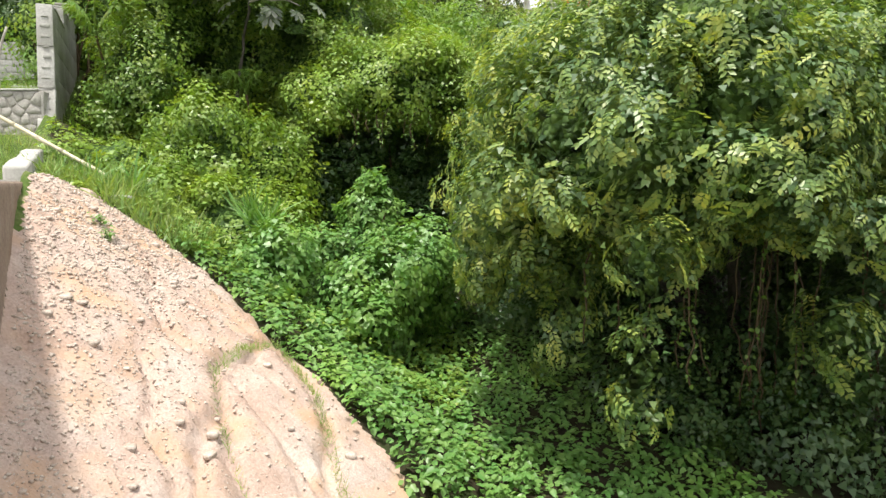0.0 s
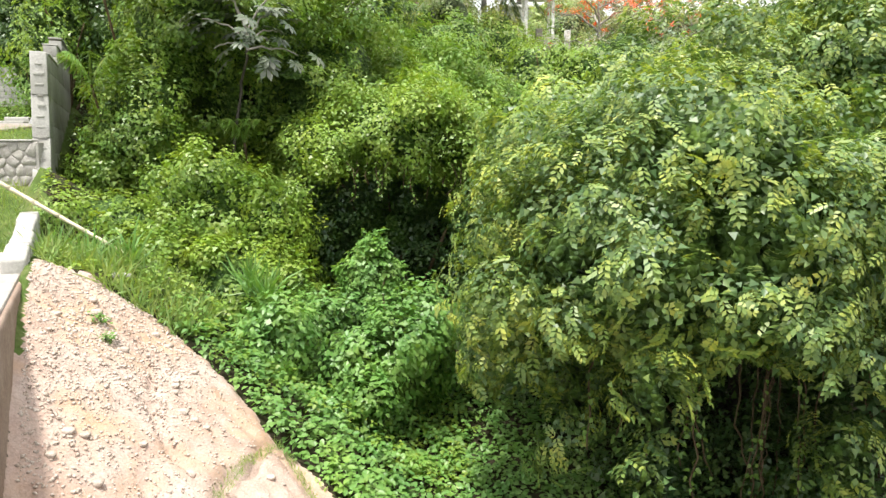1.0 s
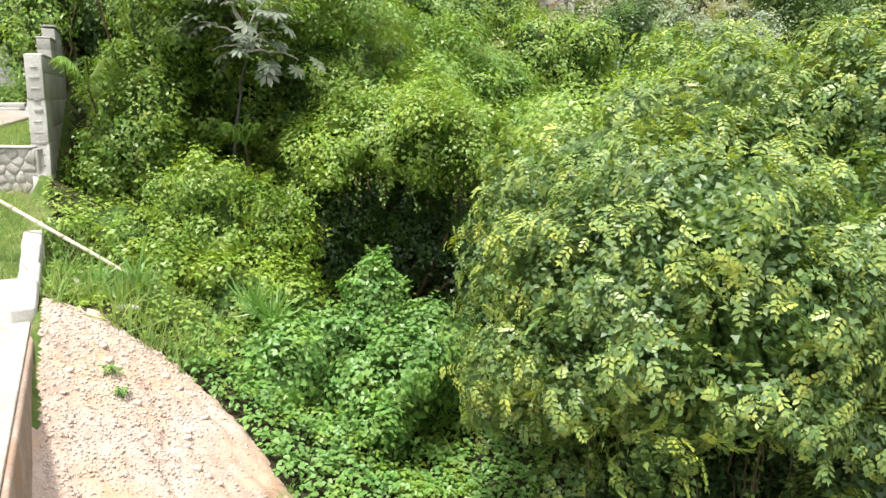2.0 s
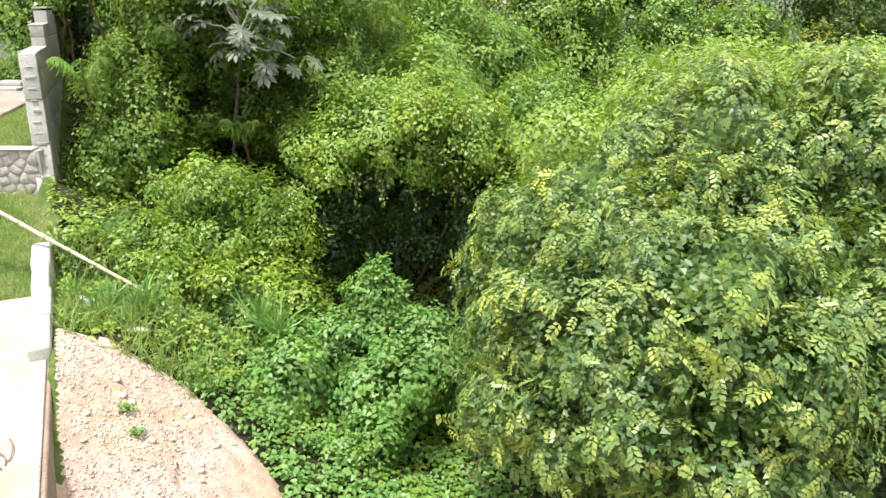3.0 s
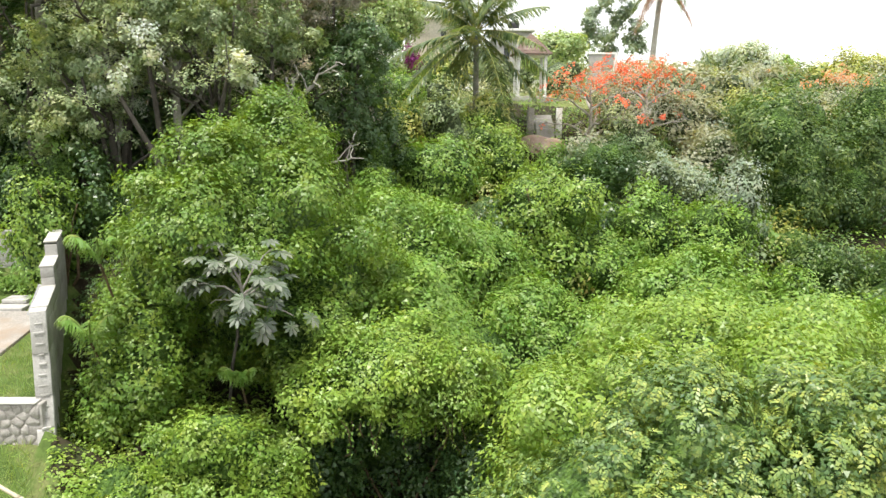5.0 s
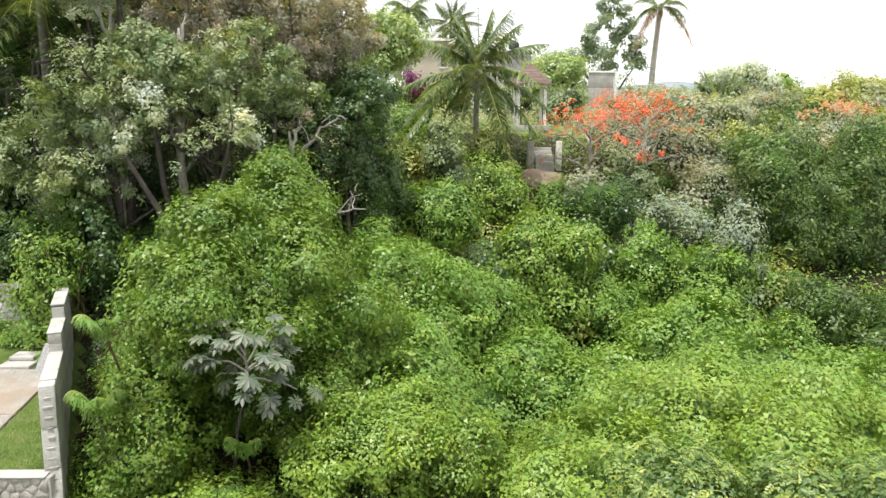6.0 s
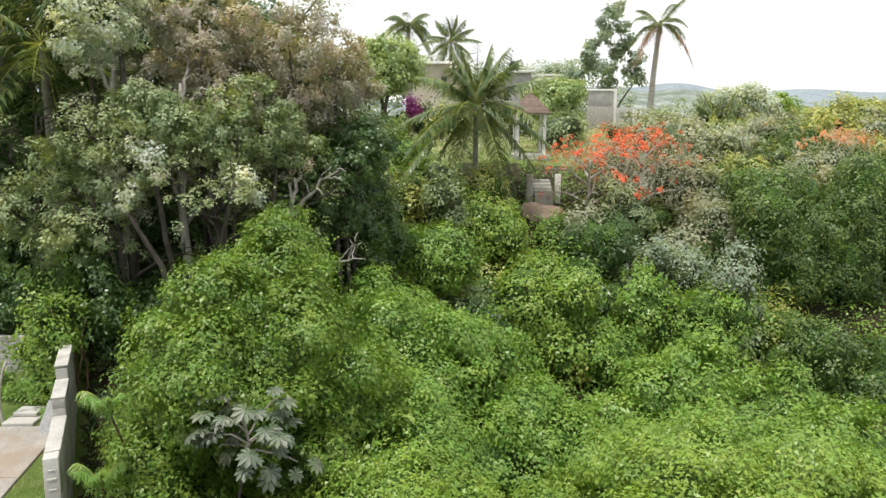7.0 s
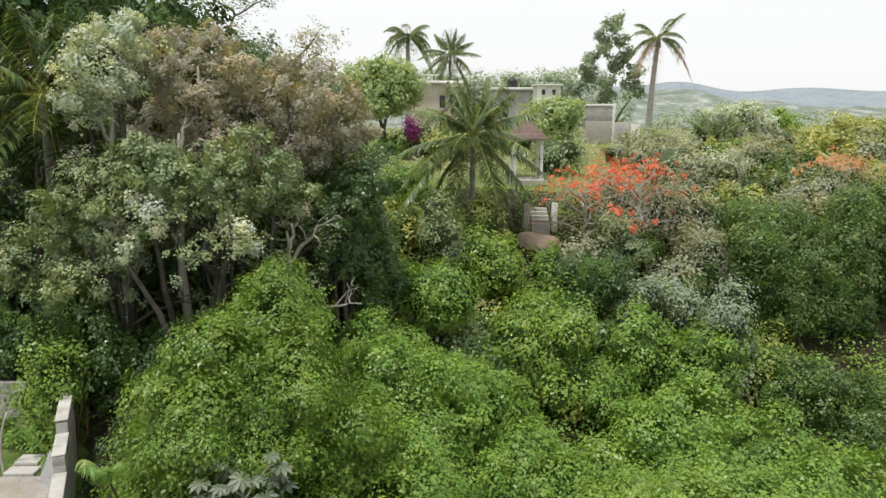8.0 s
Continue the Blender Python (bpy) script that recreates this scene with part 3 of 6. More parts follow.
def vine_mound(name, label, lumps, leaf=0.11, sprigs=9.0, each=22, spread=0.24, shape=DIAMOND, mat=VINE, category="shrub", seed=1,
               base=None, keep=None, core=0.64, zmin=None, rough=0.32, extra=None, group="", droop=0.3, stem_r=0.06, depth=0.3, others=(), puffs=11, back=1.55, shell=0.78):
    """A shrub or thicket smothered in climbing vines."""
    rng = np.random.default_rng(seed)
    c = np.mean([l[0] for l in lumps], axis=0)
    bx = base or (c[0], c[1])
    thing = root(name, (bx[0], bx[1], gz(*bx)), label, category, group)
    body = list(lumps)
    if puffs:
        lumps = [(cc, tuple(np.array(rr) * 0.88)) for cc, rr in body]
    for cc, rr in body:
        m = np.mean(rr)
        for _ in range(int(puffs * 1.3 * min(1.0, m / 1.2) * max(1.0, m / 1.9))):      # rounded boughs that swell out of the main form
            d = unit(rng.normal(0, 1, 3) + (0, -0.25, 0.35))
            s = float(np.clip(m * 0.34, 0.18, 0.8)) * rng.uniform(0.4, 1.3)
            lumps = lumps + [(tuple(np.array(cc) + d * np.array(rr) * (1.0 - 0.28 * s / m)), tuple(s * np.array((1.2, 1.15, 0.85)) * rng.uniform(0.7, 1.3, 3)))]
    full = lumps
    sprigs, each, spread = sprigs / 2.7, int(each * 2.0), spread * 1.34
    p, n = on_lumps(lumps, sprigs, rng, rough, keep, others, depth, seed)
    lumps = body
    # leaves sit in tufts of uneven strength, with gaps between
    strength = 0.5 + 0.5 * wob(p, 2.4, seed + 5)
    ok = rng.uniform(0, 1, len(p)) < 0.78 + 0.4 * strength
    p, n = p[ok] + n[ok] * (0.10 * wob(p[ok], 3.3, seed + 6))[:, None], n[ok]
    pieces = [leaves_round(p, n, each, spread, shape, leaf, rng, droop)]
    pieces.append(leaves_round(p - n * 0.12, n, int(each * 0.95), spread * 1.5, TRI, leaf * back * 0.95, rng, droop * 0.5, loose=0.32))
    under(thing, "crown", *join(pieces), mat)
    if extra:
        esh, emat, ecount, eeach, espread, esize, elabel = extra
        w = np.where(n[:, 2] > 0.55, 0.4, 1.0)      # the sprays hang from the flanks more than from the top
        q = rng.choice(len(p), min(ecount, len(p)), replace=False, p=w / w.sum())
        under(thing, "outer_foliage", *leaves_round(p[q] + n[q] * 0.12, n[q], eeach, espread, esh, esize, rng, 0.3), emat, elabel)
    for st in stems(bx, lumps, rng, 3, stem_r):
        under(thing, "stem", *st, WOODBARK if stem_r > 0.1 else VINEBARK)
    # added filler behind the leaves; the shade of the gaps is in its colour
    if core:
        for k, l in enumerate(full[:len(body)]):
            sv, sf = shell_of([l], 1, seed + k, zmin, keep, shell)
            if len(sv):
                under(thing, "inner_growth", sv, sf, UNDERGREY if mat in GREYS else UNDER, "closed leafy filler, darkened for the shade between the outer leaves")
    return thing


def hanging_vines(thing, spots, rng, mat, leaf=0.07, shape=HEART, bare=False):
    """Strings of vine that hang from (x, y, z) down by the given length."""
    for x, y, z, drop in spots:
        n = max(6, int(drop * 5))
        path = curve_path((x, y, z), (x + rng.normal(0, 0.12), y + rng.normal(0, 0.12), z - drop), (rng.normal(0, .1), rng.normal(0, .1), 0), n, 0.025, rng)
        st = under(thing, "hanging_vine", *tube(path, np.full(n, 0.012), 4), VINEBARK)
        if not bare:
            m = int(drop * 22)
            s = rng.uniform(0, n - 1.01, m)
            k = s.astype(int)
            at = path[k] + (path[k + 1] - path[k]) * (s - k)[:, None]
            o = unit(rng.normal(0, 1, (m, 3)))
            v = scatter(shape, at + o * 0.04, unit(o - UP * 0.6), unit(o * 0.6 + UP * 0.7 - np.array((0, 0.4, 0)) + rng.normal(0, 0.3, (m, 3))), leaf * rng.uniform(0.7, 1.3, m))
            vv = np.asarray(v[0]) - np.array(thing.matrix_world.translation)
            part("foliage", vv, v[1], mat, st)


def tree(name, label, at, height, spread, mat, bark=BARK, leaf=0.2, limbs=7, sprigs=26, each=20, tuft=0.55, seed=1, shape=DIAMOND,
         trunk_r=0.16, lean=(0, 0), fork=0.35, flat=0.55, group="", category="tree", top=None, bare=0.0, extra=None, gap=0.35):
    """A tree: tapered trunk, limbs that fork, and a crown of many leaf tufts with gaps."""
    rng = np.random.default_rng(seed)
    b = np.array((at[0], at[1], gz(at[0], at[1]) - 0.2)) if len(at) == 2 else np.array(at, float)
    thing = root(name, b + (0, 0, 0.2), label, category, group)
    tip = b + np.array((lean[0], lean[1], height * 0.86))
    path = curve_path(b, tip, (rng.normal(0, .25), rng.normal(0, .25), 0), 12, 0.05, rng)
    under(thing, "trunk", *tube(path, trunk_r * np.linspace(1.15, 0.22, 12), 9), bark)
    ends, norms = [], []
    mid = b + np.array((lean[0] * 0.6, lean[1] * 0.6, height * 0.6))
    for k in range(limbs):
        f = fork + (0.97 - fork) * (k + 0.5) / limbs
        s = path[min(11, int(f * 11))]
        a = 2.4 * k + rng.uniform(-0.5, 0.5)
        reach = spread * (1.0 - 0.55 * (f - fork)) * rng.uniform(0.75, 1.1)
        rise = height * (0.10 + 0.14 * rng.uniform()) * (1.2 - 0.4 * f)
        e = s + np.array((math.cos(a) * reach, math.sin(a) * reach, rise))
        e[2] = min(e[2], b[2] + height)
        lp = curve_path(s, e, (0, 0, reach * 0.12), 9, 0.06, rng)
        pieces = [tube(lp, trunk_r * np.linspace(0.45, 0.10, 9), 6)]
        for q in range(5):
            i0 = 3 + q
            d = unit(rng.normal(0, 1, 3) + np.array((math.cos(a), math.sin(a), 0.7)))
            te = lp[min(i0, 8)] + d * reach * rng.uniform(0.25, 0.5)
            tp = curve_path(lp[min(i0, 8)], te, (0, 0, 0.08), 6, 0.04, rng)
            pieces.append(tube(tp, trunk_r * np.linspace(0.16, 0.05, 6), 5))
            ends += [tp[-1], tp[3]]
        ends += [lp[-1], lp[6]]
        under(thing, "limb", *join(pieces), bark)
    ends = np.array(ends)
    ends = ends[rng.uniform(0, 1, len(ends)) >= bare]
    m = len(ends)
    c = np.repeat(ends, sprigs, 0) + rng.normal(0, 1, (m * sprigs, 3)) * np.array((1, 1, flat)) * (spread * gap * 0.5)
    n = unit(c - mid + np.array((0, 0, 0.25 * height)) + rng.normal(0, 0.3, c.shape))
    under(thing, "crown", *leaves_round(c, n, each, tuft, shape, leaf, rng, 0.35), mat)
    if extra:
        esh, emat, ecount, eeach, espread, esize, elabel = extra
        w = rng.choice(len(c), ecount, replace=False, p=np.exp((c[:, 2] - c[:, 2].max()) / (0.14 * height)) / np.exp((c[:, 2] - c[:, 2].max()) / (0.14 * height)).sum())
        under(thing, "blossom", *leaves_round(c[w] + UP * 0.12, n[w], eeach, espread, esh, esize, rng, 0.1), emat, elabel)
    return thing


def frond(base, direction, length, rise, droop, rng, pairs=44, leaflet=0.8, hang=0.5, width=0.045):
    """One palm frond: an arched rib and its leaflets."""
    d = unit(np.array((direction[0], direction[1], 0.0)))
    s = np.linspace(0, 1, 14)[:, None]
    rib = np.array(base) + d * length * (s - 0.12 * s * s) + UP * (rise * s - droop * s * s)
    stalk = tube(rib, np.linspace(0.035, 0.006, 14), 5)
    t = np.linspace(0.16, 1.0, pairs)
    k = np.clip((t * 13).astype(int), 0, 12)
    at = rib[k] + (rib[k + 1] - rib[k]) * (t * 13 - k)[:, None]
    tan = unit(rib[k + 1] - rib[k])
    side = unit(np.cross(tan, UP))
    size = leaflet * np.sin(np.pi * (0.10 + 0.86 * t)) ** 0.7
    out = []
    for sg in (1, -1):
        al = unit(side * sg + tan * 0.55 - UP * hang + rng.normal(0, 0.10, at.shape))
        nm = unit(UP * 0.8 + side * sg * 0.35 + rng.normal(0, 0.12, at.shape))
        v = np.array([(0, width, 0), (0, -width, 0), (0.6, width * 0.8, -0.02), (0.6, -width * 0.8, -0.02), (1, 0, -0.22)])
        out.append(scatter((v, [np.array([(0, 1, 3, 2)]), np.array([(2, 3, 4)])]), at, al, nm, size))
    return stalk, join(out)


def palm(name, label, crown, trunk_h, r, fronds, length, seed=1, mat=PALMLEAF, trunk_r=0.16, group="", lean=(0, 0), crownshaft=False, dry=0, rise=(0.2, 1.1), droop=(0.5, 1.2),
         pairs=44, leaflet=0.8, hang=0.5, nuts=False, bark=PALEBARK, width=0.045, radial=False):
    rng = np.random.default_rng(seed)
    crown = np.array(crown, float)
    b = crown - np.array((lean[0], lean[1], trunk_h))
    thing = root(name, b, label, "palm tree", group)
    path = curve_path(b - UP * 0.2, crown - UP * 0.2, (-lean[0] * 0.25, 0, 0), 22)
    rad = trunk_r * np.linspace(1.25, 0.72, 22) * (1 + 0.05 * (np.arange(22) % 2))
    under(thing, "trunk", *tube(path, rad, 10), bark, smooth=True)
    if crownshaft:
        under(thing, "crownshaft", *tube(curve_path(crown - UP * 1.0, crown + UP * 0.5, n=8), trunk_r * np.array((0.75, 0.9, 0.95, 0.9, 0.8, 0.6, 0.45, 0.3)), 10), PALMLEAF, "smooth green crownshaft", True)
    for k in range(fronds):
        a = 2.39996 * k + rng.uniform(-0.2, 0.2)
        f = k / max(fronds - 1, 1)
        ri = length * (rise[1] * (1 - f) + rise[0] * f) * rng.uniform(0.9, 1.1)
        dr = length * (droop[0] * (1 - f) + droop[1] * f) * rng.uniform(0.9, 1.1)
        ln = length * (0.8 + 0.2 * min(1, f * 1.8)) * rng.uniform(0.88, 1.08)
        if radial:      # fronds stand out evenly from upright to hanging
            el = radians(84 - 150 * f + rng.uniform(-8, 8))
            ri, dr, ln = ln * math.sin(el), ln * 0.28, ln * max(0.22, math.cos(el))
        stalk, lv = frond(crown + rng.normal(0, 0.05, 3), (math.cos(a), math.sin(a)), ln, ri, dr, rng, pairs, leaflet, hang + 0.35 * f, width)
        isdry = k >= fronds - dry
        fo = under(thing, "frond", *stalk, DRYFROND if isdry else YELLOWLEAF, "dry brown drooping frond" if isdry else "")
        part("frond_blade", np.asarray(lv[0]) - np.array(thing.matrix_world.translation), lv[1], DRYFROND if isdry else mat, fo)
    if nuts:
        for k in range(7):
            bm = bmesh.new()
            bmesh.ops.create_icosphere(bm, subdivisions=2, radius=0.13)
            v, fc = from_bm(bm)
            a = 0.9 * k
            under(thing, "coconut", v * (1, 1, 1.25) + crown + (math.cos(a) * 0.28, math.sin(a) * 0.28, -0.30 - 0.12 * (k % 3)), fc, YELLOWLEAF, "", True)
    return thing

# ---------------------------------------------------------------- plants: the near tree over the gully
R = np.random.default_rng(21)
NEAR = [((3.0, 9.3, 4.9), (1.7, 1.7, 1.7)), ((1.5, 10.4, 4.2), (1.1, 1.6, 1.75)), ((4.9, 9.7, 5.0), (1.6, 1.6, 1.55)),
        ((2.7, 11.6, 5.8), (1.9, 1.9, 1.45)), ((4.9, 12.2, 6.2), (2.2, 2.0, 1.75)), ((6.9, 11.6, 6.8), (1.7, 1.9, 1.8)), ((1.9, 12.0, 4.6), (1.3, 1.5, 1.5)),
        ((2.2, 7.7, 3.1), (0.22, 0.22, 0.75)), ((2.15, 7.6, 2.1), (0.24, 0.22, 0.6)), ((1.7, 9.5, 2.6), (0.2, 0.2, 0.7)), ((4.5, 8.1, 2.3), (0.3, 0.28, 0.5)), ((5.7, 8.9, 5.0), (1.2, 1.1, 1.3)), ((6.7, 9.2, 4.6), (1.2, 1.2, 1.6)),
        ((0.65, 10.6, 2.9), (0.5, 0.55, 0.8)), ((1.0, 9.4, 3.6), (0.6, 0.6, 0.7)),
        ((2.3, 8.5, 4.5), (1.2, 1.1, 1.1)), ((3.2, 8.7, 5.8), (1.3, 1.1, 0.95)), ((3.5, 8.1, 4.7), (1.0, 0.95, 1.1)), ((1.5, 8.7, 4.6), (0.8, 0.9, 0.8)), ((4.4, 8.4, 4.2), (0.8, 0.8, 0.9))]
near_tree = vine_mound("leaning_tree", "spreading tree with feathery yellow-green leaves draped in vines", NEAR, leaf=0.10, sprigs=10, each=11, spread=0.24, mat=TREEVINE,
                       category="tree", seed=11, base=(5.6, 13.4), core=0.56, back=1.15, extra=(PINNA, PINNATE, 1500, 8, 0.26, 0.19, "feathery yellow-green leaf sprays"), stem_r=0.12, rough=0.3)
hanging_vines(near_tree, [(1.9 + 0.35 * k, 9.2 + 0.5 * math.sin(k * 1.7), 3.4, 1.4 + 0.6 * abs(math.sin(k * 2.9))) for k in range(10)], np.random.default_rng(5), VINE)
hanging_vines(near_tree, [(4.1 + 0.07 * k, 9.4 + 0.11 * (k % 3), 3.9, 2.6 + 0.3 * (k % 4)) for k in range(6)] + [(5.6 + 0.08 * k, 9.3, 4.4, 3.4) for k in range(5)],
              np.random.default_rng(6), VINE_B, bare=True)
# filling under the canopy, its dark leaf colour standing in for shade
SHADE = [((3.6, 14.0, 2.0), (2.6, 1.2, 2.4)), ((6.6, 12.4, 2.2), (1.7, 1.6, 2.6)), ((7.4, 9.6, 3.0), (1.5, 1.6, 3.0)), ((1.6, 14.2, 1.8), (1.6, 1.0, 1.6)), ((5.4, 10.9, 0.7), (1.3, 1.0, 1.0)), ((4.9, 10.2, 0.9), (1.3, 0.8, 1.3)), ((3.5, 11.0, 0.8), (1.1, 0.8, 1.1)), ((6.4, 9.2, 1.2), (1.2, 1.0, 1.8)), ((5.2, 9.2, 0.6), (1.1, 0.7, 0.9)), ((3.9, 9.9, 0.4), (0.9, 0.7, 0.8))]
vine_mound("shaded_thicket", "thicket of vines coloured dark for shade beneath the tree canopy", SHADE, seed=12, mat=BROAD, leaf=0.09, sprigs=10, each=11, spread=0.24, shell=0.45)

# ---------------------------------------------------------------- arching shrub and its neighbours
ARCH = [((-1.0, 17.3, 6.4), (2.0, 1.7, 1.1)), ((-2.8, 16.9, 5.8), (1.0, 1.0, 1.0)), ((0.4, 17.5, 6.1), (1.0, 1.2, 1.1))]
arch = vine_mound("arching_shrub", "arching shrub curtained with leafy vines over a dark hollow", ARCH, seed=31, zmin=5.7, mat=VINE_B, leaf=0.085, sprigs=18, each=16, spread=0.22,
                  keep=lambda p: p[:, 2] > 5.55 + 0.25 * wob(p, 2, 4), base=(-1.0, 18.2))
hanging_vines(arch, [(-2.6 + 0.23 * k, 16.1 + 0.25 * math.sin(k * 1.9), 5.7, 0.4 + 0.5 * abs(math.sin(k * 2.3))) for k in range(15)], np.random.default_rng(7), VINE)
# backing for the hollow; its darkness is partly leaf colour
vine_mound("hollow_thicket", "tangle of leaves coloured dark for the shade of the hollow", [((-1.2, 18.3, 3.9), (2.3, 0.9, 1.7)), ((-2.7, 17.0, 3.9), (0.8, 0.9, 1.4)), ((0.7, 17.0, 3.2), (0.7, 1.2, 1.6))], seed=35, mat=BROAD, leaf=0.10, sprigs=9, each=12, shell=0.45)
vine_mound("vine_covered_stump", "upright stump wrapped in bright green vines", [((-1.5, 14.2, 3.3), (0.6, 0.45, 0.9))], seed=32, mat=CREEPER, shape=HEART, leaf=0.09, sprigs=34, each=16, spread=0.15, rough=0.1)
SLOPE = [((-5.1, 16.2, 4.7), (1.6, 1.3, 1.35)), ((-4.2, 14.5, 3.1), (1.5, 1.2, 0.95)), ((-7.0, 15.4, 4.3), (1.4, 1.1, 0.85)), ((-5.9, 14.2, 3.6), (1.0, 1.0, 0.75)), ((-3.8, 15.8, 4.4), (0.9, 0.8, 1.0))]
vine_mound("bramble_bank", "sprawling thicket of broad-leaved weeds and vines on the slope", SLOPE, seed=33, mat=VINE_B, leaf=0.082, sprigs=15, each=16, spread=0.22)
LOWER = [((-2.9, 12.7, 1.95), (1.3, 1.1, 0.95)), ((-1.3, 12.7, 1.75), (1.2, 1.1, 1.25)), ((-0.6, 13.6, 2.2), (1.0, 1.0, 0.9)), ((-2.3, 14.0, 2.6), (1.2, 1.0, 0.7))]
vine_mound("creeper_mound", shape=HEART, label="low mound of heart-leaved creepers at the foot of the slope", lumps=LOWER, seed=34, mat=CREEPER, leaf=0.095, sprigs=14, each=16, spread=0.22)

# ---------------------------------------------------------------- the great vine-covered mound
GREAT = [((-5.2, 20.6, 8.5), (2.8, 3.5, 3.7)), ((-6.6, 18.6, 8.9), (1.2, 1.8, 2.5)), ((-4.6, 22.3, 11.2), (1.5, 1.5, 1.9)), ((-3.3, 20.2, 8.0), (1.9, 2.3, 2.5)), ((-7.0, 17.4, 6.6), (1.1, 1.2, 1.9)),
         ((-5.6, 17.5, 9.6), (1.1, 1.1, 1.3)), ((-3.6, 17.9, 7.2), (1.0, 1.0, 1.0)), ((-8.2, 19.4, 6.6), (0.6, 1.0, 1.9)), ((-7.7, 17.3, 6.0), (0.6, 0.9, 1.6))]
vine_mound("vine_covered_tree", "broad tree entirely buried under bright climbing vines", GREAT, seed=41, leaf=0.088, sprigs=12, each=16, spread=0.22, shape=DIAMOND, mat=GREATVINE, category="tree", stem_r=0.08, core=0.58, base=(-5.2, 21.6),
           keep=lambda p: ((p - np.array((-4.5, 16.8, 7.2))) ** 2 @ np.array((0.40, 0.30, 1.6))) > 1.0)
RIGHTSLOPE = [((-1.2, 20.5, 6.0), (2.4, 2.4, 1.9)), ((1.2, 21.8, 5.2), (2.2, 2.4, 1.6)), ((-1.0, 24.5, 7.6), (2.4, 2.4, 2.2)), ((0.9, 25.6, 7.2), (1.9, 2.0, 1.8)), ((3.6, 23.2, 4.9), (2.2, 2.4, 1.8)),
              ((-1.6, 26.6, 8.6), (1.6, 1.6, 1.7)), ((2.8, 26.2, 6.0), (1.4, 1.4, 1.5))]
vine_mound("vine_thicket", "rolling thicket of shrubs under a blanket of vines", RIGHTSLOPE, seed=42, leaf=0.105, sprigs=9, each=15, spread=0.28, shape=DIAMOND, mat=VINE)
CANOPY = [((4.2, 15.2, 5.5), (2.5, 2.3, 1.9)), ((7.2, 15.0, 6.1), (2.4, 2.4, 2.1)), ((6.3, 18.2, 5.5), (2.7, 2.3, 2.2)), ((9.8, 17.5, 5.4), (2.5, 2.5, 2.3)), ((3.4, 18.6, 4.4), (2.0, 2.2, 1.6)), ((8.9, 13.2, 5.6), (1.5, 1.6, 1.8))]
vine_mound("vine_canopy", "low rounded canopy of vine-laden trees in the gully", CANOPY, seed=43, leaf=0.095, sprigs=8.5, each=15, spread=0.27, shape=DIAMOND, mat=VINE_B, category="tree", stem_r=0.12)
CAN2 = [((8.5, 21.5, 4.6), (2.7, 2.5, 2.2)), ((6.0, 22.5, 4.4), (2.2, 2.3, 2.0)), ((11.5, 21.0, 4.6), (2.5, 2.7, 2.4)), ((9.0, 25.0, 5.6), (2.3, 2.3, 2.2)), ((14.5, 22.0, 4.0), (2.5, 2.7, 2.6)), ((12.6, 25.2, 4.6), (1.9, 1.9, 2.2))]
vine_mound("vine_canopy", "rounded canopy of vine-smothered trees farther up the gully", CAN2, seed=44, leaf=0.115, sprigs=6.5, each=14, spread=0.3, shape=DIAMOND, mat=VINE, category="tree", stem_r=0.12)

# ---------------------------------------------------------------- shrubs higher on the slope


def shrub(c, r, seed, mat=VINE, leaf=0.14, sprigs=7.0, core=0.52, label="dense leafy shrub on the hillside", name="hillside_shrub", group="shrubs on the hillside", **k):
    c, r = np.array(c, float), np.array(r, float)
    rr = np.random.default_rng(seed)
    lumps = [(tuple(c), tuple(r * 0.86))] + [(tuple(c + unit(rr.normal(0, 1, 3)) * r * 0.62 + (0, 0, 0.1 * r[2])), tuple(r * rr.uniform(0.38, 0.56))) for _ in range(5)]
    return vine_mound(name, label, lumps, leaf=leaf, sprigs=sprigs, each=13, spread=0.3, shape=DIAMOND, mat=mat, seed=seed, group=group, core=core, rough=0.3, puffs=3, **k)


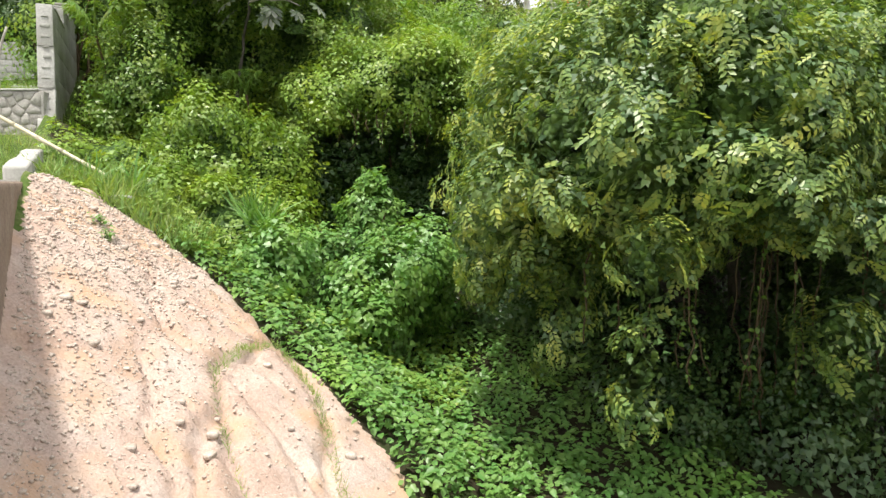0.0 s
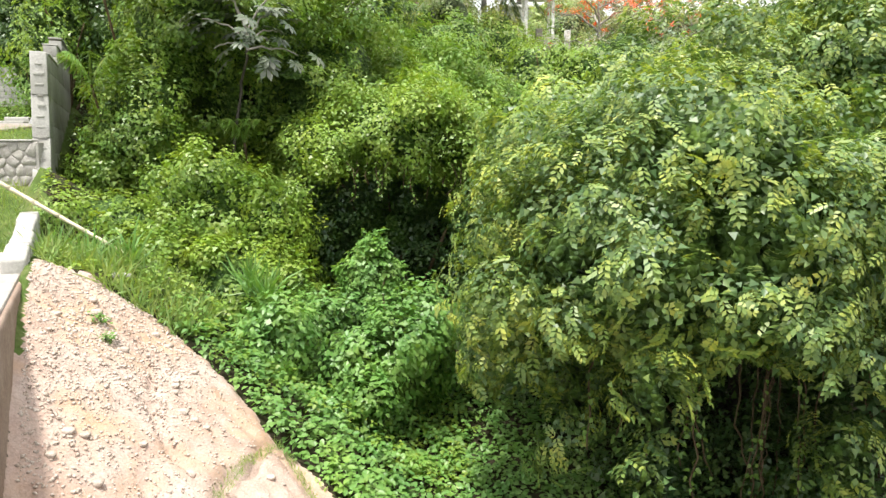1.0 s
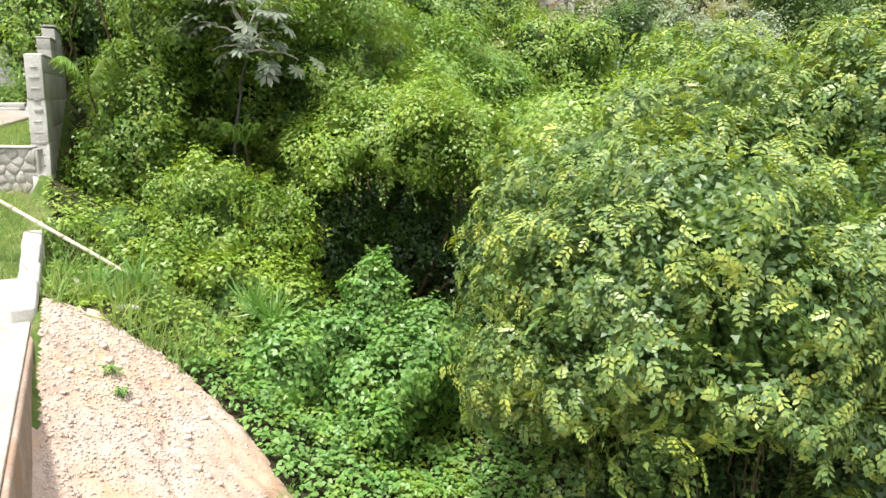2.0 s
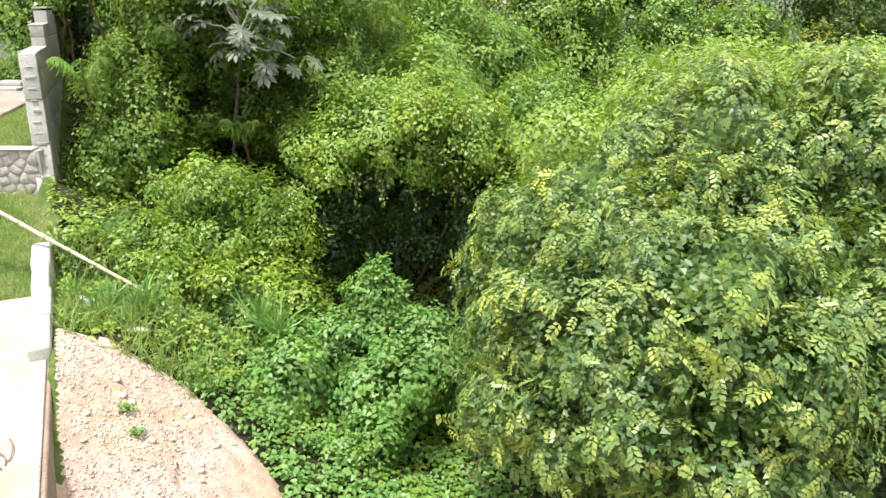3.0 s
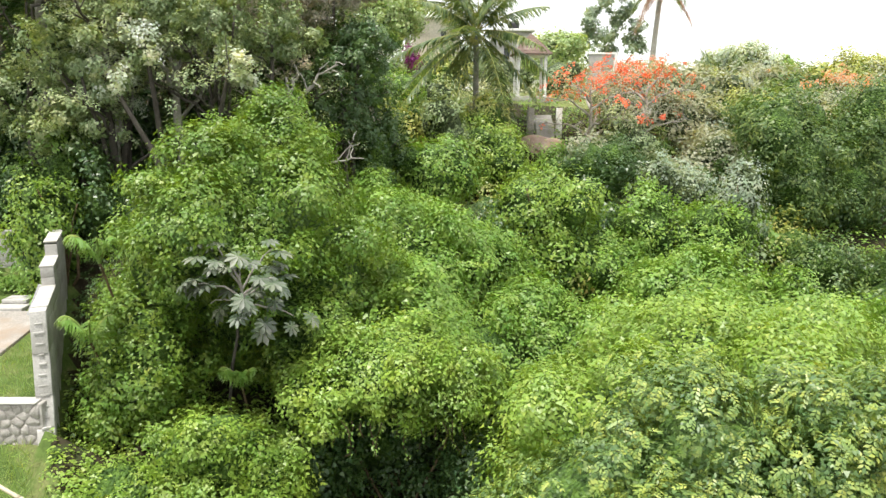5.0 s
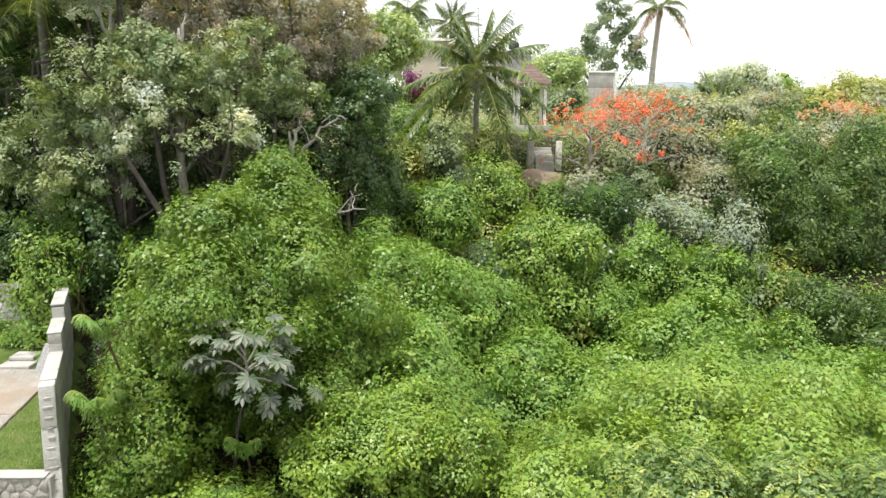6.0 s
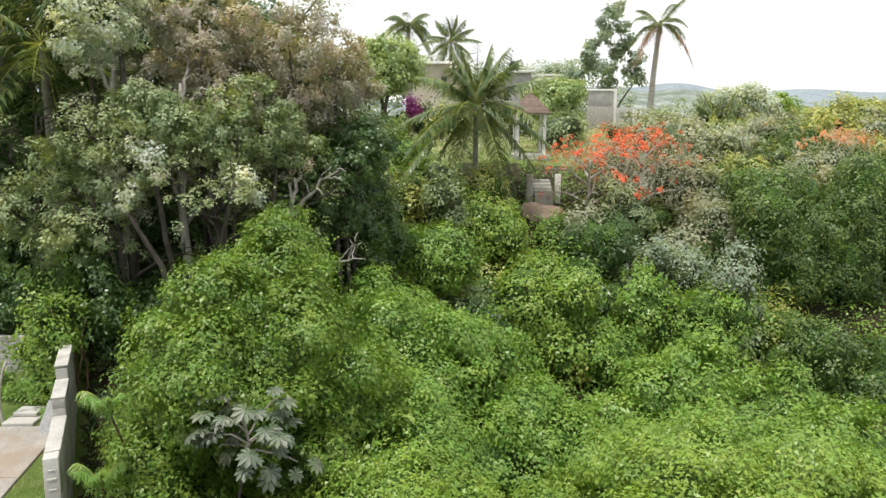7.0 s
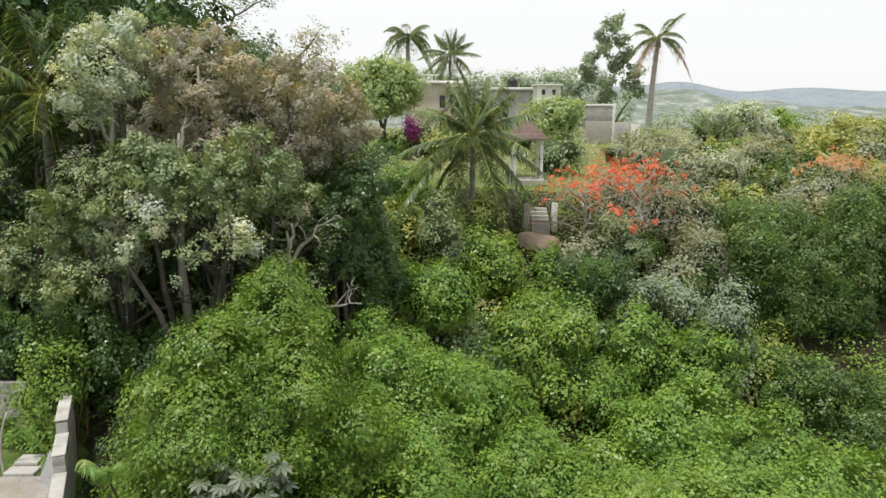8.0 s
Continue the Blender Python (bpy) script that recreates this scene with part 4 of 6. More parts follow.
DRY, GREEN, PALE, DARK = "dry grey twiggy scrub on the hillside", "dense bright green shrub on the hillside", "silvery shrub with wind-turned pale leaves", "dark glossy-leaved shrub on the hillside"
for n, (c, r, m, lab) in enumerate((
        ((3.6, 28.4, 9.0), (1.5, 1.5, 1.8), VINE_B, GREEN), ((5.3, 28.6, 8.8), (1.5, 1.5, 1.8), VINE_B, GREEN), ((2.4, 28.0, 7.8), (1.5, 1.6, 2.0), BROAD, DARK),
        ((6.6, 28.2, 6.4), (1.7, 1.6, 1.9), VINE, GREEN), ((5.5, 28.6, 7.2), (1.8, 1.4, 1.8), VINE, GREEN), ((0.2, 30.4, 10.2), (1.9, 1.6, 2.0), VINE, GREEN),
        ((0.4, 33.2, 12.2), (1.5, 1.4, 1.7), GREYLEAF, PALE), ((3.2, 34.4, 10.6), (1.9, 1.6, 1.9), VINE_B, GREEN), ((7.9, 33.2, 10.2), (2.0, 1.7, 1.8), BROAD, DARK),
        ((10.0, 31.3, 9.2), (1.9, 1.7, 2.1), SAGE, PALE), ((13.0, 30.4, 9.0), (1.2, 1.4, 1.9), SAGE, PALE), ((8.7, 29.2, 7.9), (1.6, 1.5, 1.9), VINE, GREEN),
        ((11.2, 28.4, 7.6), (1.6, 1.5, 1.9), VINE, GREEN), ((6.3, 36.2, 9.9), (1.4, 1.3, 1.4), VINE, GREEN), ((9.6, 36.2, 11.4), (1.7, 1.4, 1.5), GREYLEAF, PALE),
        ((16.2, 29.2, 5.6), (2.2, 1.8, 2.0), DARKLEAF, DARK), ((18.2, 28.0, 4.8), (2.0, 1.8, 2.2), DARKLEAF, DARK), ((-2.3, 29.2, 11.2), (1.3, 1.3, 2.0), BROAD, DARK),
        ((21.4, 42.4, 12.4), (2.2, 1.8, 1.6), SCRUB, DRY), ((25.0, 40.6, 12.0), (2.4, 1.8, 1.9), DARKLEAF, DARK), ((17.6, 41.0, 12.6), (1.8, 1.5, 1.4), YELLOWLEAF, GREEN),
        ((13.2, 40.0, 12.4), (2.4, 1.5, 1.5), SCRUB, DRY), ((19.3, 50.0, 14.2), (2.6, 1.8, 1.2), SILVER, PALE), ((2.0, 26.0, 7.4), (1.3, 1.3, 1.4), VINE, GREEN),
        ((23.5, 58.0, 15.0), (2.6, 2.0, 1.2), YELLOWLEAF, GREEN), ((28.5, 48.0, 13.2), (3.0, 2.0, 1.6), YELLOWLEAF, GREEN), ((15.0, 36.4, 10.4), (2.2, 1.6, 1.6), SCRUB, DRY), ((15.4, 48.0, 14.2), (1.3, 1.1, 0.8), SCRUB, DRY), ((19.4, 46.6, 14.0), (1.5, 1.1, 0.9), SAGE, PALE), ((22.6, 52.0, 14.6), (1.6, 1.2, 0.9), SCRUB, DRY),
        ((13.6, 53.0, 14.8), (1.1, 1.0, 0.8), SCRUB, DRY), ((18.2, 57.0, 15.0), (1.5, 1.2, 0.9), DARKLEAF, DARK), ((2.9, 37.0, 12.2), (1.5, 1.2, 1.6), YELLOWLEAF, GREEN), ((1.2, 36.4, 11.6), (1.4, 1.2, 1.5), VINE_B, GREEN))):
    shrub(c, r, 150 + n, m, label=lab, leaf=0.115 if c[1] < 40 else 0.16, sprigs=4.8 if c[1] < 40 else 4.5, core=0.52 if c[1] < 40 else 0.3)
for n, (c, r) in enumerate((((16.9, 34.0, 10.2), (2.7, 2.6, 3.6)), ((20.4, 35.0, 10.4), (3.0, 2.6, 3.7)), ((24.0, 36.5, 10.0), (2.8, 2.6, 3.4)), ((17.2, 38.0, 11.8), (1.9, 1.8, 1.9)))):
    shrub(c, r, 180 + n, DARKLEAF, label="large dark spreading tree with layered leafy branches", name="dark_tree", group="dark trees on the slope", category="tree", leaf=0.12, sprigs=5.5)
FILL = np.random.default_rng(900)
for n in range(96):
    y = 27.5 + 15.5 * ((n * 0.618) % 1.0) if n < 62 else FILL.uniform(44, 64)
    x = FILL.uniform(-3.5, 21) if n < 62 else FILL.uniform(-4 if y > 50 else 11, 38 if y > 50 else 26)
    if (4.0 < x < 9.5 and 39 < y < 49) or (9 < x < 14.5 and 44 < y < 66) or (-0.6 < x < 5.4 and 33 < y < 39):
        continue
    r = FILL.uniform(1.0, 1.7) * (1.0 if y < 44 else 1.25)
    k = int(FILL.integers(0, 7))
    m, lab = ((VINE, GREEN), (VINE_B, GREEN), (BROAD, DARK), (DARKLEAF, DARK), (VINE, GREEN), (GREYLEAF, PALE), (YELLOWLEAF, "yellow-green leafy shrub on the hillside"))[k]
    if y > 36 and x > 5:
        m, lab = ((SCRUB, DRY), (SAGE, PALE), (SCRUB, DRY), (DARKLEAF, DARK), (YELLOWLEAF, "yellow-green leafy shrub on the hillside"), (SCRUB, DRY), (GREYLEAF, PALE))[k]
    c = (x, y, gz(x, y) + r * 0.55)
    vine_mound("hillside_shrub", lab, [(c, (r, r, r * 0.95)), ((x + r * 0.5, y - 0.2, c[2] + r * 0.35), (r * 0.6, r * 0.6, r * 0.55))], leaf=0.15 if y < 44 else 0.2, sprigs=2.8 if y < 44 else 2.2, each=9, spread=0.36, shape=DIAMOND, mat=m,
               seed=910 + n, group="shrubs on the hillside", core=0.5 if y < 40 else 0.3, rough=0.4, puffs=4)
# bright weeds and vines round the terrace
for n, (c, r, m) in enumerate((((-12.3, 23.2, 7.8), (1.2, 1.0, 1.2), VINE), ((-12.4, 24.4, 10.2), (1.2, 1.0, 2.2), VINE), ((-14.6, 25.2, 9.6), (1.6, 1.0, 1.6), BROAD), ((-10.6, 23.6, 9.6), (0.9, 0.9, 1.9), BROAD), ((-9.2, 24.4, 9.6), (1.4, 1.0, 1.7), BROAD),
                               ((-7.2, 25.0, 9.8), (1.6, 1.0, 1.8), BROAD), ((-5.0, 26.0, 9.8), (1.6, 1.0, 2.2), BROAD), ((-16.5, 26.0, 9.8), (1.8, 1.2, 2.0), BROAD), ((-12.0, 22.7, 9.3), (0.85, 0.7, 1.3), VINE_B), ((-12.9, 23.3, 8.6), (0.9, 0.7, 1.1), VINE), ((-11.5, 22.6, 9.7), (0.6, 0.6, 0.9), VINE))):
    shrub(c, r, 190 + n, m, label="leafy undergrowth at the edge of the woods", name="undergrowth_shrub", group="undergrowth of the woods", leaf=0.11)

# ---------------------------------------------------------------- woods on the upper left
W1, W2, W3, W4 = "grey-green leafy tree at the edge of the woods", "dry brown-tinged tree behind the wood edge", "pale silvery tree rising above the woods", "dark leafy tree deep in the woods"
for n, (at, h, s, m, bk, lab) in enumerate((
        ((-10.5, 24.6), 8.6, 2.8, GREYLEAF, WOODBARK, W1), ((-7.4, 24.8), 8.2, 2.8, GREYLEAF, WOODBARK, W1), ((-13.4, 25.4), 8.8, 2.8, GREYLEAF, WOODBARK, W1), ((-5.2, 26.6), 7.6, 2.4, GREYLEAF, WOODBARK, W1),
        ((-8.6, 28.2), 13.0, 2.6, BROWNLEAF, PALEBARK, W2), ((-5.4, 29.0), 12.4, 2.8, BROWNLEAF, PALEBARK, W2), ((-3.1, 29.0), 10.4, 2.0, BROAD, BARK, W4), ((-10.7, 25.2), 11.9, 1.5, SILVER, PALEBARK, W3),
        ((-15.8, 28.0), 12.5, 3.2, BROAD, BARK, W4), ((-12.6, 30.0), 13.5, 3.2, BROAD, BARK, W4), ((-6.8, 32.5), 12.6, 3.2, GREYLEAF, WOODBARK, W1), ((-3.8, 31.5), 11.4, 2.2, GREYLEAF, BARK, W4), ((-9.6, 33.5), 14.0, 3.2, DARKLEAF, BARK, W4), ((-16.5, 32.5), 16.5, 3.4, BROAD, BARK, W4), ((-13.0, 34.0), 16.5, 3.4, DARKLEAF, BARK, W4), ((-19.5, 30.0), 15.5, 3.4, BROAD, BARK, W4))):
    fine = n < 8
    tree("wood_tree", lab, at, h, s, m, bk, seed=70 + n, bare=0.55 if n < 4 else 0.0, group="trees of the upper wood", leaf=0.095 if fine else 0.16, sprigs=3, each=26 if fine else 14, tuft=0.21 if fine else 0.34, shape=DIAMOND, limbs=9, fork=0.64 if n in (1, 3) else 0.28, gap=0.30)

MASS = [((-15.0, 33.5, 15.0), (3.6, 2.2, 6.0)), ((-10.0, 35.5, 15.5), (3.6, 2.2, 6.0)), ((-6.0, 35.0, 14.5), (3.0, 2.0, 5.0)), ((-19.5, 32.5, 16.0), (3.6, 2.2, 7.0)), ((-12.5, 27.6, 12.0), (2.6, 1.4, 3.0)), ((-7.0, 28.6, 12.0), (2.6, 1.4, 3.2)), ((-16.5, 27.4, 12.4), (2.6, 1.4, 3.4)), ((-3.9, 30.2, 12.6), (1.9, 1.4, 3.6)),
        ((-19.0, 32.0, 22.0), (4.4, 1.8, 4.0)), ((-14.0, 31.4, 21.4), (2.6, 1.5, 3.0)), ((-10.6, 31.0, 20.6), (2.4, 1.5, 2.6)), ((-7.0, 31.6, 18.6), (2.2, 1.4, 2.4))]
for n, (ls, m, lab, bs) in enumerate((
        ([((-10.6, 24.0, 14.2), (1.9, 1.2, 1.9)), ((-9.4, 24.4, 15.9), (1.5, 1.1, 1.2)), ((-12.4, 24.2, 13.0), (1.6, 1.1, 1.5))], GREYLEAF, W1, (-10.8, 24.9)),
        ([((-7.4, 24.4, 15.5), (1.7, 1.1, 1.1)), ((-6.0, 24.9, 16.0), (1.4, 1.1, 1.0)), ((-5.2, 25.6, 15.0), (1.4, 1.0, 0.9))], GREYLEAF, W1, (-6.8, 25.4)),
        ([((-8.4, 27.2, 19.0), (2.0, 1.4, 2.2)), ((-9.6, 27.6, 17.6), (1.5, 1.2, 1.5)), ((-7.2, 27.4, 17.2), (1.5, 1.2, 1.4))], BROWNLEAF, W2, (-8.4, 28.6)),
        ([((-5.2, 28.0, 18.2), (2.0, 1.4, 1.7)), ((-3.6, 28.8, 17.4), (1.4, 1.2, 1.6)), ((-5.8, 28.4, 16.4), (1.5, 1.2, 1.4))], BROWNLEAF, W2, (-4.8, 29.2)),
        ([((-10.5, 25.0, 19.2), (1.3, 1.1, 1.4)), ((-9.9, 25.0, 20.2), (0.9, 0.8, 0.8)), ((-11.3, 25.0, 18.2), (0.9, 0.8, 0.9))], SILVER, W3, (-10.6, 25.6)),
        ([((-8.8, 23.3, 14.8), (0.8, 0.6, 0.55)), ((-6.2, 23.6, 14.0), (0.7, 0.6, 0.8)), ((-9.9, 23.4, 13.6), (0.7, 0.5, 0.55))], SILVER, "slender tree with pale flowering tufts at the wood edge", (-7.8, 24.6)),
        ([((-3.4, 27.6, 13.2), (1.3, 1.1, 1.9)), ((-2.6, 28.0, 14.6), (1.1, 1.0, 1.3))], BROAD, W4, (-3.2, 28.4)))):
    vine_mound("wood_tree", lab, ls, seed=270 + n, mat=m, leaf=0.10, sprigs=7, each=17, spread=0.16, group="trees of the upper wood", category="tree", stem_r=0.13, base=bs, puffs=12, core=0, rough=0.4)
# pale bare limbs that reach out of the wood
for n, (at, h, s, ln) in enumerate((((-5.2, 26.9), 8.2, 2.6, (0.2, -1.4)), ((-8.6, 26.4), 10.6, 1.9, (0.1, -1.0)))):
    tree("bare_limbed_tree", "half-bare tree with pale grey forking limbs", at, h, s, GREYLEAF, PALEBARK, seed=290 + n, group="half-bare trees of the wood", leaf=0.08, sprigs=2, each=12, tuft=0.25, limbs=7, fork=0.45, bare=0.6, trunk_r=0.2, lean=ln, gap=0.2)
for n, l in enumerate(MASS):
    vine_mound("wood_thicket", "dense dark thicket between the trunks of the wood", [l], seed=250 + n, mat=BROAD, leaf=0.2, sprigs=2.5, each=9, spread=0.4, group="thickets of the upper wood", category="thicket", stem_r=0.1, core=0.5)

# ---------------------------------------------------------------- palms and gardens above
palm("coconut_palm", "coconut palm with arching green fronds and a pale trunk", (2.3, 38.6, 16.8), 6.6, 0.16, 34, 5.2, seed=81, nuts=True, radial=True, pairs=60, leaflet=1.0, hang=0.5, width=0.04)
palm("coconut_palm", "coconut palm half hidden behind the woods", (-13.6, 26.6, 18.6), 9.2, 0.16, 20, 4.6, seed=85, trunk_r=0.18, radial=True, pairs=54, leaflet=0.95, hang=0.3, width=0.06)
palm("royal_palm", "tall royal palm with a smooth pale trunk", (25.5, 82.0, 26.3), 11.0, 0.3, 16, 4.2, seed=82, crownshaft=True, trunk_r=0.3, dry=4, width=0.06, pairs=60, hang=0.8, lean=(0.6, 0), rise=(-0.3, 1.2), droop=(0.6, 1.1))
palm("royal_palm", "distant royal palm with dark drooping fronds", (-3.0, 100.0, 28.4), 12.8, 0.3, 22, 4.6, seed=83, width=0.05, pairs=60, leaflet=1.0, hang=0.8, crownshaft=True, trunk_r=0.35, rise=(-0.2, 1.0), droop=(0.6, 1.2))
palm("coconut_palm", "distant coconut palm behind the house", (2.3, 84.0, 24.8), 9.4, 0.2, 26, 4.8, seed=84, width=0.045, pairs=60, leaflet=0.9, hang=0.5, trunk_r=0.2, radial=True)
palm("coconut_palm", "young palm with upright grey-green fronds", (24.6, 62.0, 15.6), 0.8, 0.2, 24, 2.6, seed=86, trunk_r=0.2, rise=(0.5, 1.6), droop=(0.3, 0.5))
for n, (at, h, sp) in enumerate((((8.2, 37.8), 4.9, 3.4), ((11.4, 38.6), 5.0, 3.2))):
    tree("flame_tree", "flame tree with bare branches and scarlet blossom", at, h, sp, SCRUB, PALEBARK, seed=91 + 7 * n, group="flame trees on the slope", leaf=0.09, sprigs=5, each=9, flat=0.35, limbs=9, extra=(DIAMOND, FLAME, 85, 20, 0.22, 0.14, "scarlet blossom clusters"))
tree("flame_tree", "flame tree past its best with orange blossom", (26.5, 47.5), 1.3, 3.6, SCRUB, PALEBARK, seed=92, leaf=0.14, sprigs=5, each=10, flat=0.4, extra=(DIAMOND, FLAME_O, 95, 18, 0.28, 0.15, "orange blossom clusters"))
for n, (ls, m, lab, lf, sp) in enumerate((
        ([((10.2, 60.0, 17.0), (2.2, 1.9, 1.8)), ((9.9, 59.6, 17.7), (1.5, 1.4, 1.2))], PALEGREEN, "round leafy garden tree with pale new leaves", 0.2, 4.5),
        ([((-3.7, 58.0, 20.0), (2.6, 2.1, 2.0)), ((-5.0, 58.0, 19.6), (1.6, 1.4, 1.4)), ((-2.4, 57.8, 19.7), (1.6, 1.4, 1.4))], PALEGREEN, "round leafy garden tree with pale new leaves", 0.2, 4.5),
        ([((21.6 + (4.4 - 0.2 * k) * math.sin(2.4 * k), 88.0 + math.cos(2.4 * k), 20.2 + 0.47 * k), (1.15 - 0.025 * k, 1.0, 0.85 - 0.015 * k)) for k in range(20)], SAGE, "tall open garden tree on the ridge", 0.32, 1.3),
        ([((27.6, 65.0, 17.2), (3.0, 2.0, 1.7)), ((29.4, 65.0, 16.6), (1.8, 1.4, 1.4))], SILVER, "pale bushy garden tree on the ridge", 0.2, 3.6),
        ([((35.4, 60.0, 15.2), (3.6, 2.6, 2.5)), ((38.6, 60.0, 14.8), (3.0, 2.4, 2.6)), ((32.8, 59.0, 14.4), (2.2, 2.0, 1.9))], YELLOWLEAF, "rounded mango tree with yellowing leaves", 0.22, 3.4),
        ([((34.6, 72.0, 16.4), (2.2, 1.6, 1.6)), ((32.2, 72.0, 16.8), (1.5, 1.4, 1.2))], VINE_B, "bright leafy garden tree on the ridge", 0.24, 3.0))):
    vine_mound("garden_tree", lab, ls, seed=93 + n, mat=m, leaf=lf, sprigs=sp * 1.5, each=11, spread=0.36, group="garden trees", category="tree", stem_r=0.2, core=0.56 if n != 2 else 0.0, rough=0.4, puffs=12)

# ---------------------------------------------------------------- carpets of leaves on the ground


def carpet(name, label, x0, x1, y0, y1, inside, per_m2, each, leaf, mat, shape=HEART, tall=0.3, seed=1, spread=0.2, category="undergrowth"):
    rng = np.random.default_rng(seed)
    m = int((x1 - x0) * (y1 - y0) * per_m2)
    x, y = rng.uniform(x0, x1, m), rng.uniform(y0, y1, m)
    ok = inside(x, y)
    x, y = x[ok], y[ok]
    p = np.stack((x, y, 0 * x), -1)
    z = ground(x, y) + tall * (0.45 + 0.45 * wob(p, 1.6, seed) + 0.25 * wob(p, 5, seed + 1)).clip(0.05, 2) * rng.uniform(0.3, 1, len(x))
    c = np.stack((x, y, z), -1)
    n = unit(np.stack((rng.normal(0, .3, len(x)), rng.normal(-0.2, .3, len(x)), np.ones(len(x))), -1))
    ob = new(name, mesh_data(name, *leaves_round(c, n, each, spread, shape, leaf, rng, 0.35), mat))
    return tagged(ob, label, category, kind="stuff")


def off_bank(x, y):
    d = (x - WALL_O[0]) * WALL_N[0] + (y - WALL_O[1]) * WALL_N[1]
    return (EDGE(x, y) + 0.16 * wob(np.stack((x, y, 0 * x), -1), 1.3, 11) > 0.05) & (d < 0)


carpet("ground_creeper", "carpet of heart-leaved creepers over the gully floor", -4.5, 6.0, 7.0, 14.5, lambda x, y: off_bank(x, y) & (x < 4.2 - 0.35 * (y - 8)), 40, 9, 0.10, CREEPER, tall=0.35, seed=201)
carpet("slope_weeds", "leafy weeds covering the slope", -9.5, 0.5, 10.9, 19.0, off_bank, 21, 12, 0.085, VINE_B, tall=0.5, seed=202)
# darkened leaves carry the shade of the gap beside the wall
carpet("wall_foot_weeds", "weeds coloured dark for shade along the foot of the boundary wall", -12.5, -6.5, 16.5, 25.0, lambda x, y: (x - TALL_O[0]) * TALL_N[0] + (y - TALL_O[1]) * TALL_N[1] < -0.15, 14, 10, 0.11, BROAD, DIAMOND, tall=0.9, seed=206, spread=0.3)
carpet("terrace_creeper", "creepers heaped against the terrace block wall", -15.0, -11.2, 21.5, 24.1, lambda x, y: ((y > 22.75) | (x > -12.15)) & ((x - TALL_O[0]) * TALL_N[0] + (y - TALL_O[1]) * TALL_N[1] > 0.3), 40, 12, 0.12, VINE, DIAMOND, tall=1.2, seed=207, spread=0.26)
carpet("hillside_undergrowth", "leafy undergrowth covering the hillside", -9.0, 24.0, 19.0, 44.0, lambda x, y: x > -9, 4.5, 10, 0.19, VINE, DIAMOND, tall=1.2, seed=203, spread=0.4)
carpet("wood_floor_plants", "leafy plants coloured dark for shade on the floor of the woods", -18.0, -4.0, 24.6, 36.0, lambda x, y: y > 24.6, 9, 10, 0.16, BROAD, DIAMOND, tall=1.0, seed=204, spread=0.4)
carpet("ridge_scrub", "dry scrub and grass along the ridge", -12.0, 60.0, 44.0, 110.0, lambda x, y: (wob(np.stack((x, y, 0 * x), -1), 0.15, 9) > -0.5), 1.0, 11, 0.22, SCRUB, DIAMOND, tall=0.9, seed=205, spread=0.6)

# ---------------------------------------------------------------- things on the terraces


def single(name, label, category, piece, mat, at, group="", kind="", smooth=False):
    """A thing that is one mesh, standing at its base."""
    v, f = piece
    ob = new(name, mesh_data(name, v, f, mat, None, smooth))
    ob.location = at
    return tagged(ob, label, category, group, kind)


BAMBOO = rough_material("dry_bamboo", [(0.3, (0.46, 0.40, 0.26)), (0.7, (0.66, 0.60, 0.44))], 3.0, 30.0, 0.2, rough=0.55)
PAINT = rough_material("cream_render", [(0.3, (0.56, 0.50, 0.40)), (0.7, (0.70, 0.65, 0.55))], 0.6, 8.0, 0.1, rough=0.85)
WHITEPAINT = rough_material("white_paint", [(0.3, (0.66, 0.65, 0.62)), (0.7, (0.80, 0.79, 0.76))], 0.8, 10.0, 0.1, rough=0.7)
THATCH = rough_material("brown_shingle", [(0.3, (0.17, 0.12, 0.10)), (0.7, (0.29, 0.22, 0.19))], 2.0, 12.0, 0.4)
GREYBLOCK = rough_material("grey_blockwork", [(0.3, (0.30, 0.29, 0.28)), (0.7, (0.46, 0.45, 0.43))], 1.2, 20.0, 0.3)
DARKGLASS = rough_material("window_dark", [(0.3, (0.03, 0.035, 0.04)), (0.7, (0.06, 0.065, 0.07))], 1.0, 8.0, 0.02, rough=0.15)
TANK = rough_material("black_plastic", [(0.3, (0.015, 0.015, 0.016)), (0.7, (0.03, 0.03, 0.03))], 2.0, 20.0, 0.05, rough=0.45)
RUST = rough_material("grey_corrugated", [(0.3, (0.34, 0.34, 0.34)), (0.7, (0.52, 0.52, 0.52))], 2.0, 16.0, 0.1, rough=0.5)
STEEL = rough_material("reinforcing_steel", [(0.3, (0.12, 0.07, 0.05)), (0.7, (0.22, 0.13, 0.09))], 6.0, 40.0, 0.2, rough=0.7)

# bamboo pole leaning over the parapet
pa, pb = np.array((-10.6, 14.1, 6.42)), np.array((-4.7, 13.05, 3.38))
pole = root("bamboo_pole", pb, "long pale bamboo pole leaning over the parapet into the weeds", "pole")
cuts = np.linspace(0, 1, 13)
for k in range(12):
    p = curve_path(pa + (pb - pa) * cuts[k], pa + (pb - pa) * (cuts[k + 1] - 0.002), n=6)
    r = 0.046 - 0.018 * cuts[k]
    under(pole, "culm_joint", *tube(p, r * np.array((1.18, 1.0, 0.97, 0.97, 1.0, 1.15)), 10), BAMBOO, smooth=True)

# lumps of broken concrete and stones by the bank
RS = np.random.default_rng(77)


